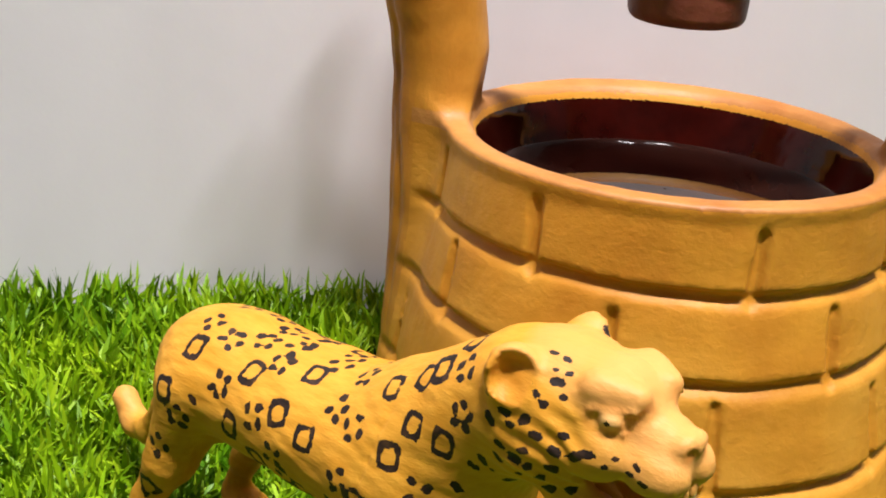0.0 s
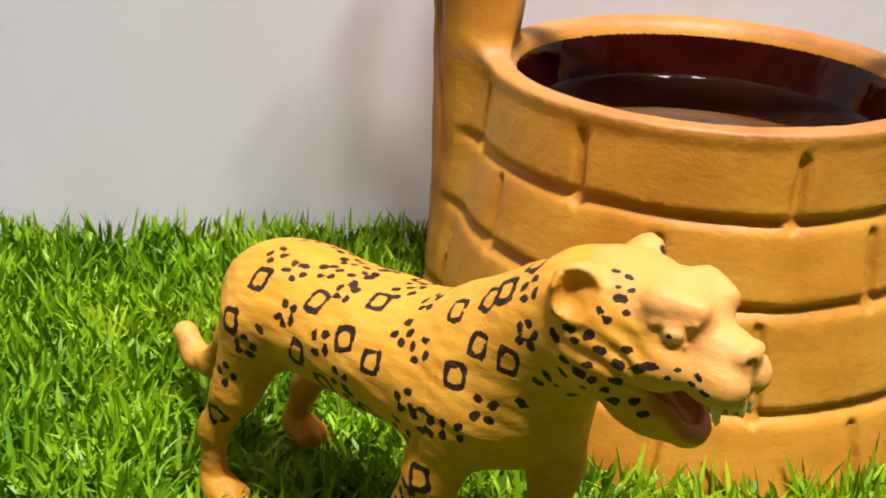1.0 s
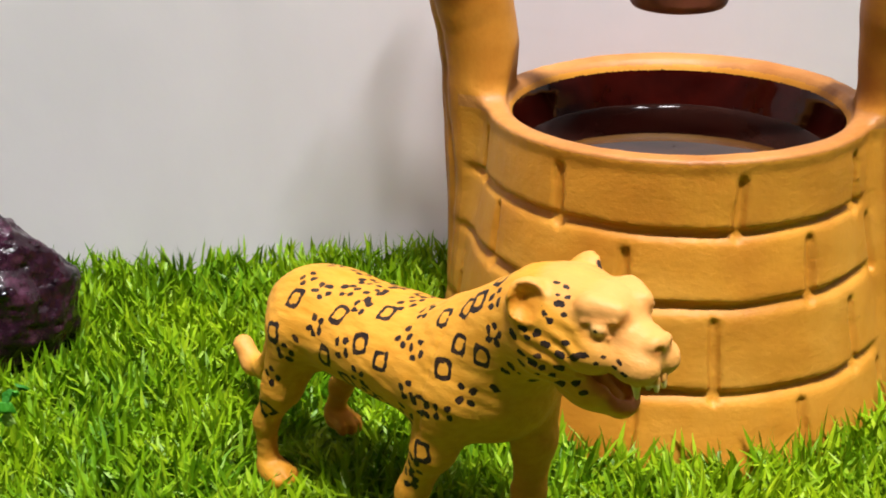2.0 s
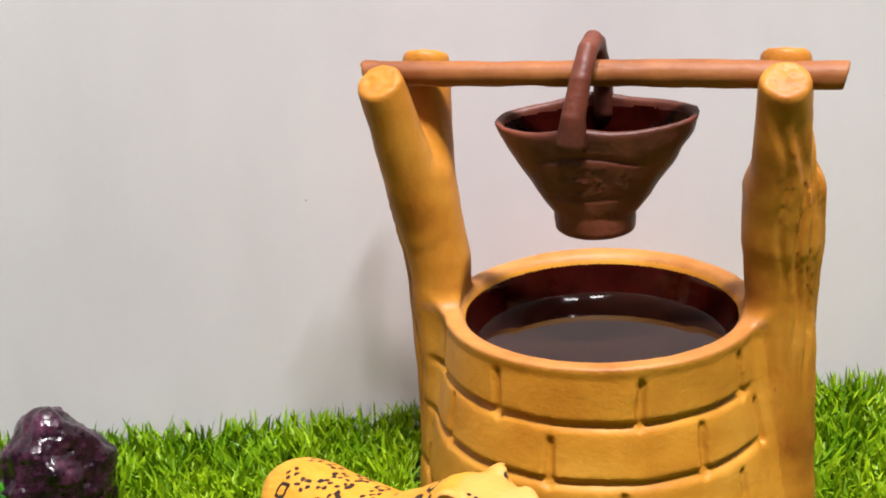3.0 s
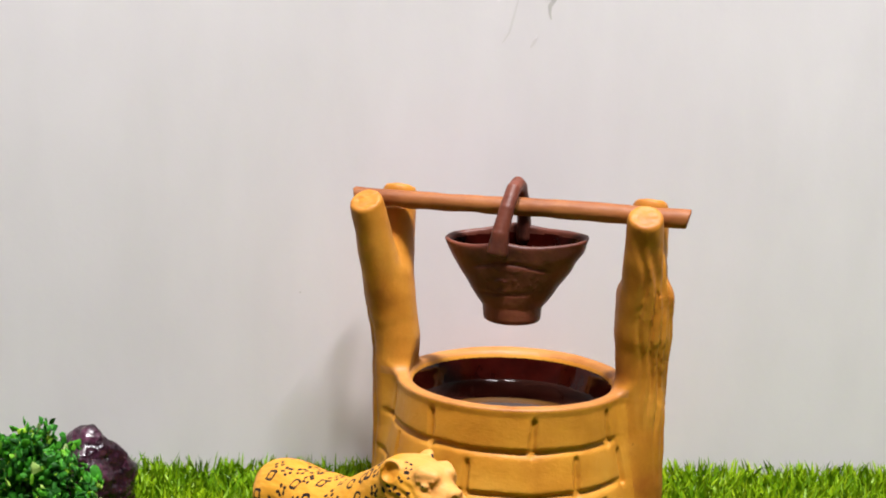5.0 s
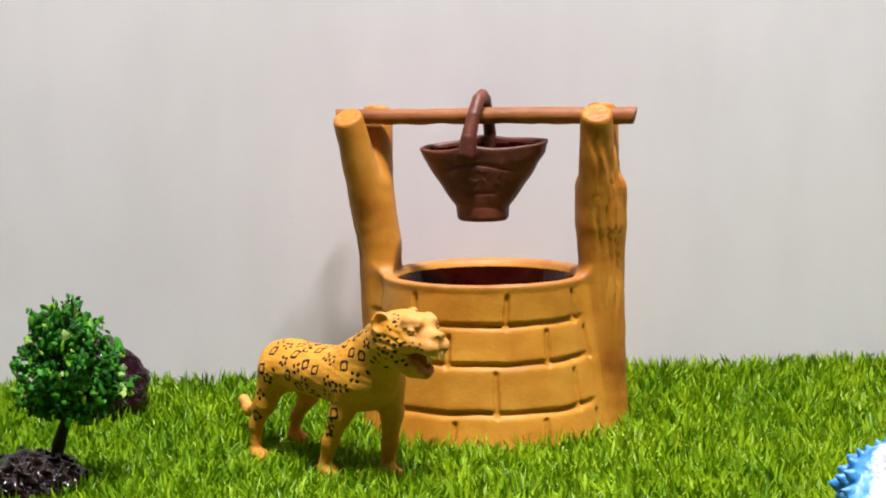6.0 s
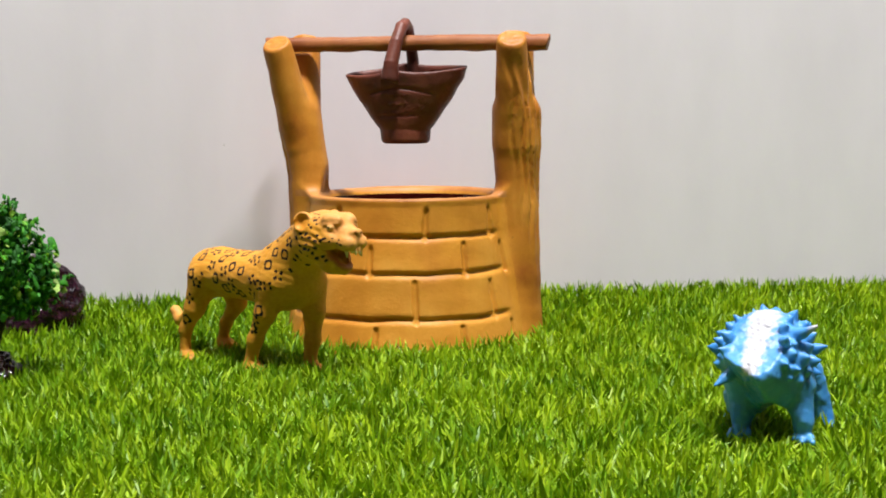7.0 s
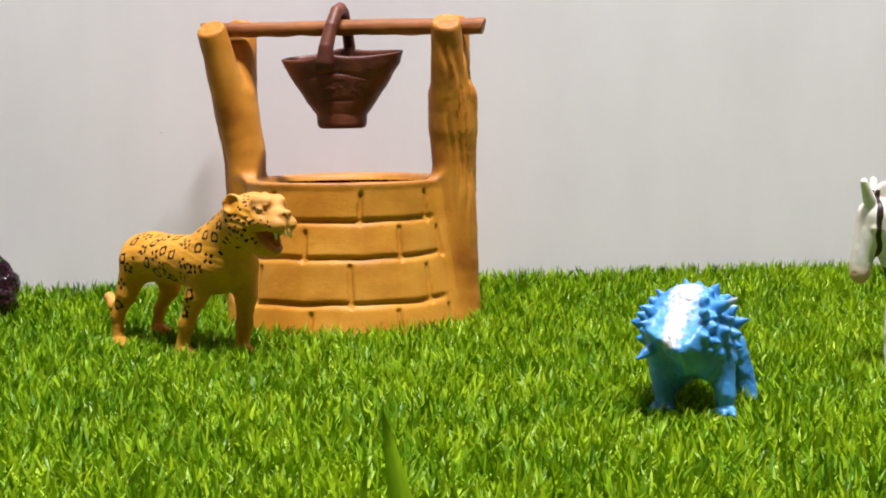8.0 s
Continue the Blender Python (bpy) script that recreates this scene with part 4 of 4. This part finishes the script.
def blue_figurine():
    def face_side(x, y, z):
        """Distance behind the slanting face, which looks down and to one side."""
        return 0.60 * (x + 8) + 0.52 * (y + 22) + 0.61 * (z - 33)

    rnd = random.Random(7)
    spikes = []
    n = 105
    for i in range(n):
        u = 1 - 1.45 * (i + 0.5) / n
        phi = i * 2.39996
        s = math.sqrt(max(0, 1 - u * u))
        d = (s * math.cos(phi) + rnd.uniform(-0.08, 0.08), s * math.sin(phi) + rnd.uniform(-0.08, 0.08), u)
        base = (18.5 * d[0], 5 + 26 * d[1], 31 + 18.0 * d[2])
        if abs(base[0] + 2) < 8 and base[1] < 10 and base[2] > 24 or face_side(*base) < 1.5:
            continue
        k = rnd.uniform(2.6, 4.4)
        tip = (base[0] + k * d[0] * 1.1, base[1] + k * d[1] * 0.7 - 1.0, base[2] + k * d[2] * 0.8 + 0.6)
        spikes.append((base, tip, rnd.uniform(2.2, 3.1)))

    def f(x, y, z):
        d = ellipsoid(x, y, z, (0, 5, 29.2), (18.5, 27, 20.5))
        d = blend(d, ellipsoid(x, y, z, (-4, -18, 32), (11, 9, 14)), 4)
        # the sloping plate over the brow
        d = -blend(-d, 0.10 * (x + 4) + 0.58 * (y + 27) - 0.81 * (z - 27.5), 1.0)
        # the face, undercut below the plate
        d = -blend(-d, face_side(x, y, z), 1.2)
        for leg in (((-9, 0, 22, 8.0), (-8.5, -3, 11, 4.4), (-8.5, -5, 3.5, 3.6)), ((13, 0, 22, 7.5), (15.5, -3, 11, 4.4), (16.5, -4, 3.5, 3.6)),
                    ((14, 22, 22, 7.5), (18, 24, 12, 5.2), (21, 24, 3.5, 4.8)), ((-13, 22, 22, 7.5), (-15, 24, 12, 5.2), (-15, 24, 3.5, 4.8))):
            for a, b in zip(leg, leg[1:]):
                d = blend(d, capsule(x, y, z, a[:3], b[:3], a[3], b[3]), 3)
            e = leg[-1]
            for k in (-3, 0, 3):
                d = blend(d, capsule(x, y, z, (e[0] + k, e[1] - 2, 3.2), (e[0] + k * 1.5, e[1] - 5.0, 2.2), 2.0, 1.1), 0.8)
        # the hollow under the head and between the fore legs
        d = carve(d, ellipsoid(x, y, z, (4.5, -12, 3), (8.0, 34, 14)), 2)
        for base, tip, r in spikes:
            d = blend(d, capsule(x, y, z, base, tip, r, 0.2), 0.5)
        d = blend(d, capsule(x, y, z, (13, -6, 42), (21, -9, 46.5), 3.0, 0.9), 1)
        d = blend(d, capsule(x, y, z, (-13, -12, 26), (-17, -18, 23), 2.6, 0.8), 1)
        d = d + 0.4 * waves(x, y, z, 51, 7, 3) + 0.5 * waves(x, y, z, 53, 2.6, 2) * soft(-np.abs(x + 3), -6, 0.8) * soft(-y, -4, 1)
        return np.maximum(d, -2.5 - z)

    ob = sculpt("spiny_figurine", f, (-29, -36, -4), (29, 40, 56), 0.8, BLUE, m=pose(0.1735, -0.192, 0.0020, 0, 0, -12) @ Matrix.Diagonal((0.86, 0.86, 0.92, 1)))
    co = np.empty(len(ob.data.vertices) * 3, np.float32)
    ob.data.vertices.foreach_get("co", co)
    x, y, z = co.reshape(-1, 3).T * 1000
    # the plate's white paint, with its glossy highlight painted in
    white_glint = np.clip((1.0 - np.abs(x + 2.5 - 0.12 * (z - 30)) / (4.0 + 0.14 * (z - 28)) + 0.40 * waves(x, y, z, 52, 4, 3)) * 2.5, 0, 1) * (y < 9) * np.clip((z - 27.5 - 0.3 * (x + 4)) / 2, 0, 1)
    horn = np.clip((x - 17) / 3, 0, 1) * (z > 42)
    paint(ob, "zone", np.clip(white_glint + horn, 0, 1), "FLOAT")
    return tagged(ob, "glossy blue plastic dinosaur figurine covered in spikes", "figurine")


blue_figurine()


def zebra():
    def f(x, y, z):
        d = capsule(x, y, z, (25, 0, 46), (58, 0, 47), 13.5, 14.0)
        d = blend(d, capsule(x, y, z, (5, 0, 72), (20, 0, 50), 7.5, 12), 6)
        h = capsule(x, y, z, (2.5, 0, 73), (-3.0, 0, 54), 7.6, 4.9)
        h = blend(h, ellipsoid(x, y, z, (-3.6, 0, 49.0), (4.6, 4.8, 5.6)), 2)
        d = blend(d, h, 3)
        for sy in (-5, 5):
            e = capsule(x, y, z, (1 + sy * 0.5, sy * 0.8, 80), (-0.5 + sy * 0.9, sy * 1.3, 88), 2.9, 1.7)
            d = blend(d, e, 1.2)
        for px, py in ((9, -7), (17, 7), (60, -7), (56, 7)):
            d = blend(d, capsule(x, y, z, (px + 4, py, 38), (px, py, 22), 7, 3.8), 4)
            d = blend(d, capsule(x, y, z, (px, py, 22), (px - 1, py, 7), 3.4, 3.0), 1.5)
            d = blend(d, capsule(x, y, z, (px - 1, py, 7), (px - 2, py, 2), 3.0, 4.2), 1.5)
        d = blend(d, capsule(x, y, z, (71, 0, 50), (77, 0, 28), 3, 2), 3)
        mane = np.maximum(np.abs(y) - 1.6, capsule(x, y, z, (7, 0, 84), (28, 0, 62), 4, 3.5))
        d = blend(d, mane, 1)
        for sy in (-4, 4):
            d = carve(d, ellipsoid(x, y, z, (-7.8, sy * 0.7, 48), (1.2, 0.8, 1.0)), 0.5)
            d = blend(d, ellipsoid(x, y, z, (0.5, sy * 1.7, 68), (2.2, 1.2, 1.6)), 0.6)
        d = d + 0.15 * waves(x, y, z, 61, 6, 2)
        return np.maximum(d, -2.5 - z)

    ob = sculpt("zebra_figurine", f, (-14, -18, -4), (84, 18, 95), 0.9, STRIPED, m=pose(0.2468, -0.112, -0.0015, 0, 0, 12) @ Matrix.Diagonal((0.92, 0.92, 0.93, 1)))
    co = np.empty(len(ob.data.vertices) * 3, np.float32)
    ob.data.vertices.foreach_get("co", co)
    x, y, z = co.reshape(-1, 3).T * 1000
    stripes = (x > -0.5 - 0.02 * (z - 55) + 1.5 * (z > 68)) & (z > 10) & (z < 84)
    muzzle = np.clip((53 - z) / 6, 0, 1) * (x < 4)
    paint(ob, "zone", np.stack([stripes, muzzle, 0 * x], 1).astype(float))
    return tagged(ob, "white and black striped plastic zebra figurine", "figurine")


zebra()


# ---------------------------------------------------------------- rock and little tree
def rock():
    cuts = []
    rnd = random.Random(17)
    for i in range(15):
        d = Vector((rnd.uniform(-1, 1), rnd.uniform(-1, 1), rnd.uniform(-0.4, 1))).normalized()
        cuts.append((d, rnd.uniform(0.80, 0.96)))

    def f(x, y, z):
        d = ellipsoid(x - 0.18 * (z - 20), y, z, (0, 0, 24), (20.5, 20, 34))
        for n, k in cuts:
            reach = k * math.sqrt((20 * n.x) ** 2 + (20 * n.y) ** 2 + (35 * n.z) ** 2)
            d = np.maximum(d, x * n.x + y * n.y + (z - 26) * n.z - reach)
        d = d + 1.5 * waves(x, y, z, 71, 13, 4)
        pits = np.maximum(0, waves(x, y, z, 72, 6, 2) - 0.6)
        return np.maximum(d + 2.2 * pits, 0.5 - z)

    ob = sculpt("rock", f, (-30, -28, 0), (30, 28, 62), 0.8, ROCK, m=pose(-0.1880, -0.0455, -0.0050, 0, 0, 15) @ Matrix.Diagonal((1.05, 1.05, 0.93, 1)))
    return tagged(ob, "dark purple glossy craggy stone on the grass", "rock")


rock()

TREE_AT = (-0.1530, -0.1425)


def tree():
    ob = tagged(new("model_tree"), "miniature green foam tree on a dark root base", "tree")
    ob.location = (*TREE_AT, -0.006)
    ob.scale = (0.97, 0.97, 1.02)

    def root(x, y, z):
        d = ellipsoid(x, y, z, (-12, -13, 8), (24, 31, 16))
        for a, k in ((0.1, 22), (0.9, 17), (2.2, 20), (3.3, 24), (4.2, 19), (5.3, 21)):
            d = blend(d, capsule(x, y, z, (-6, 0, 6), (-6 + k * math.cos(a), 0.8 * k * math.sin(a), 3), 5, 2.5), 2.5)
        d = blend(d, capsule(x, y, z, (12, -4, 6), (18, -6, 11), 2.4, 1.0), 1.5)
        d = blend(d, capsule(x, y, z, (-6, 0, 8), (-5, 0, 15), 6, 3.0), 3)
        return np.maximum(d + 2.6 * waves(x, y, z, 81, 7, 3) + 1.6 * np.abs(waves(x, y, z, 84, 10, 2)), 0.3 - z)

    sculpt("root_base", root, (-41, -50, -1), (29, 28, 29), 0.85, ROOT, ob, "dark glossy resin root base")

    def trunk(x, y, z):
        d = capsule(x, y, z, (-7, 0, 10), (-3, 0, 26), 3.2, 2.7)
        d = blend(d, capsule(x, y, z, (-3, 0, 26), (2, 0, 38), 2.7, 2.3), 1)
        for tip, r in (((8, 0, 76), 1.0), ((-10, 4, 54), 0.9), ((17, -3, 52), 0.9), ((4, -8, 58), 0.8), ((4, 9, 58), 0.8), ((-8, -6, 46), 0.8)):
            d = blend(d, capsule(x, y, z, (2, 0, 38), tip, 1.9, r), 1)
        return d + 0.2 * waves(x, y, z, 83, 5, 2)

    sculpt("trunk", trunk, (-16, -12, 6), (22, 13, 79), 0.8, TRUNK, ob, "dark twisted trunk with limbs")
    rnd = random.Random(23)
    verts, faces = [], []
    ico = bmesh.new()
    bmesh.ops.create_icosphere(ico, subdivisions=1, radius=1.0)
    ico.verts.ensure_lookup_table()
    unit = [v.co.copy() for v in ico.verts]
    tri = [[v.index for v in fc.verts] for fc in ico.faces]
    ico.free()
    lobes = [((4, 0, 61), 23, 18, 21), ((-8, 0, 51), 16, 13, 14), ((14, 0, 56), 15, 13, 17), ((1, 0, 75), 11, 10, 11), ((2, 0, 46), 20, 14, 10)]
    clumps = []
    for i in range(115):
        c, ra, rb, rc = lobes[rnd.choices(range(5), (6, 3, 3, 2, 3))[0]]
        d = Vector((rnd.gauss(0, 1), rnd.gauss(0, 1), rnd.gauss(0, 1))).normalized()
        k = rnd.uniform(0.72, 0.95) if i % 4 else rnd.uniform(0.2, 0.7)
        clumps.append((Vector((c[0] + ra * d.x * k, c[1] + rb * d.y * k, c[2] + rc * d.z * k)), rnd.uniform(1.8, 2.9)))
    for i in range(3400):
        c, spread = clumps[i % len(clumps)]
        p = c + Vector((rnd.gauss(0, 1), rnd.gauss(0, 1), rnd.gauss(0, 1))) * spread
        if p.z < 36 - 0.12 * p.x:
            continue
        r = rnd.uniform(1.0, 2.3)
        turn = Euler((rnd.uniform(0, 6), rnd.uniform(0, 6), rnd.uniform(0, 6))).to_matrix()
        sq = Vector((rnd.uniform(0.8, 1.4), rnd.uniform(0.5, 1.0), rnd.uniform(0.2, 0.5)))
        b = len(verts)
        for u in unit:
            j = 1 + rnd.uniform(-0.5, 0.4)
            w = turn @ Vector((u.x * sq.x, u.y * sq.y, u.z * sq.z)) * r * j
            verts.append(((p.x + w.x) * MM, (p.y + w.y) * MM, (p.z + w.z) * MM))
        faces += [[b + q for q in t] for t in tri]
    mesh_object("crown", verts, faces, FOLIAGE, ob, "crown of clumped green foam leaves", smooth=False)
    return ob


tree()


# ---------------------------------------------------------------- grass blades
def grass():
    rng = np.random.RandomState(3)
    inv = ROOM.inverted()
    n_near, n_far = 215000, 26000

    def scatter(n, x0, x1, y0, y1):
        return np.c_[rng.uniform(x0, x1, n), rng.uniform(y0, y1, n)]

    # in the wall's own axes: x along it, y out of it
    p = np.concatenate([scatter(n_near, -0.34, 0.42, -0.47, -0.006), scatter(n_far, -0.60, 0.60, -0.94, -0.006)])
    c, s = math.cos(WALL_TURN), math.sin(WALL_TURN)
    wx, wy = WALL_AT[0] + c * p[:, 0] - s * p[:, 1], WALL_AT[1] + s * p[:, 0] + c * p[:, 1]
    keep = (wx ** 2 + (wy - 0.0035) ** 2 > 0.0650 ** 2)
    keep &= ~((np.abs(np.abs(wx) - 0.056) < 0.015) & (np.abs(wy) < 0.015))
    for cx, cy, r in ((-0.1880, -0.0455, 0.019), (TREE_AT[0] - 0.008, TREE_AT[1], 0.019)):
        keep &= (wx - cx) ** 2 + (wy - cy) ** 2 > r * r
    wx, wy = wx[keep], wy[keep]
    n = len(wx)
    edge = -(-(wx - WALL_AT[0]) * s + (wy - WALL_AT[1]) * c)
    length = rng.uniform(0.0105, 0.0172, n) * (1 - 0.12 * np.clip(1 - edge / 0.05, 0, 1))
    root = mat_height(edge)
    # blades grow in tufts that lean the same way
    lean_dir = 2.2 * np.sin(wx * 210 + 1.3 * np.sin(wy * 170)) + 2.0 * np.sin(wy * 240 + wx * 60) + rng.uniform(-1.6, 1.6, n)
    lean = np.radians(np.clip(rng.normal(37, 17, n), 2, 72)) * (1 - 0.30 * np.clip(1 - edge / 0.05, 0, 1))
    flat = np.zeros(n)
    for cx, cy, r in ((-0.0895, -0.0865, 0.012), (-0.049, -0.109, 0.012), (-0.021, -0.102, 0.012), (-0.078, -0.066, 0.012),
                      (0.158, -0.212, 0.013), (0.187, -0.208, 0.013), (0.193, -0.165, 0.012)):
        flat = np.maximum(flat, np.clip(1.25 - np.hypot(wx - cx, wy - cy) / r, 0, 1))
    lean = lean + flat * 0.7
    length = length * (1 - 0.30 * flat)
    lean = np.minimum(lean, 1.45)
    width = rng.uniform(0.0008, 0.0015, n)
    face = rng.uniform(0, 2 * math.pi, n)
    dx, dy = np.cos(lean_dir), np.sin(lean_dir)
    fx, fy = np.cos(face), np.sin(face)
    verts = np.zeros((n, 7, 3), np.float32)
    bend = rng.uniform(0.15, 0.9, n)
    for k, (t, w) in enumerate(((0.0, 0.8), (0.4, 1.0), (0.78, 0.80), (1.0, 0.0))):
        a = lean * (0.55 + bend * t)
        out, up = length * t * np.sin(a), length * t * np.cos(a)
        cx, cy, cz = wx + dx * out, wy + dy * out, root + np.maximum(up, 0)
        hw = 0.5 * w * width
        if k < 3:
            verts[:, 2 * k] = np.stack([cx - fx * hw, cy - fy * hw, cz], 1)
            verts[:, 2 * k + 1] = np.stack([cx + fx * hw, cy + fy * hw, cz], 1)
        else:
            verts[:, 6] = np.stack([cx, cy, cz], 1)
    # no tip may enter the wall
    flatv = verts.reshape(-1, 3)
    depth = -(flatv[:, 0] - WALL_AT[0]) * s + (flatv[:, 1] - WALL_AT[1]) * c
    over = np.maximum(depth + 0.0008, 0)
    flatv[:, 0] += over * s
    flatv[:, 1] -= over * c
    base = np.arange(n)[:, None] * 7
    loops = np.concatenate([base + np.array([[0, 1, 3, 2]]), base + np.array([[2, 3, 5, 4]]), base + np.array([[4, 5, 6]])], 1).ravel()
    start = (np.arange(n)[:, None] * 11 + np.array([[0, 4, 8]])).ravel()
    me = bpy.data.meshes.new("grass")
    me.vertices.add(n * 7)
    me.vertices.foreach_set("co", flatv.ravel())
    me.loops.add(n * 11)
    me.loops.foreach_set("vertex_index", loops.astype(np.int32))
    me.polygons.add(n * 3)
    me.polygons.foreach_set("loop_start", start.astype(np.int32))
    me.update(calc_edges=True)
    me.validate()
    me.polygons.foreach_set("use_smooth", np.ones(n * 3, dtype=bool))
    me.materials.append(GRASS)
    return tagged(new("grass", me), "dense bright green artificial turf blades", "grass", kind="stuff")


grass()


def tall_leaf(foot, tip, width, sway):
    """One broad plastic leaf that stands well above the turf."""
    foot, tip = Vector(foot), Vector(tip)
    verts, faces = [], []
    n = 12
    side = Vector((1, 0.25, 0)).normalized()
    for i in range(n + 1):
        t = i / n
        p = foot.lerp(tip, t) + Vector((sway * math.sin(math.pi * t), 0, 0))
        w = width * (0.75 + 0.5 * t) * (1 - t ** 4) / 1.1
        for k, (u, up) in enumerate(((-0.5, 0.0), (0.0, 0.0006), (0.5, 0.0))):
            verts.append(p + side * u * w + Vector((0.1, -1, 0)) * up * (1 - t))
        if i:
            b = 3 * i
            faces += [(b - 3, b - 2, b + 1, b), (b - 2, b - 1, b + 2, b + 1)]
    ob = mesh_object("grass_leaf", [tuple(v) for v in verts], faces, LEAF)
    thick = ob.modifiers.new("thickness", "SOLIDIFY")
    thick.thickness = 0.0003
    return tagged(ob, "single tall green plastic grass leaf standing in the turf", "grass leaf", "tall grass leaves")


tall_leaf((0.1385, -0.4830, 0.0), (0.1279, -0.4795, 0.0692), 0.0056, 0.0012)
tall_leaf((0.1220, -0.4860, 0.0), (0.1264, -0.4815, 0.0627), 0.0034, -0.0010)
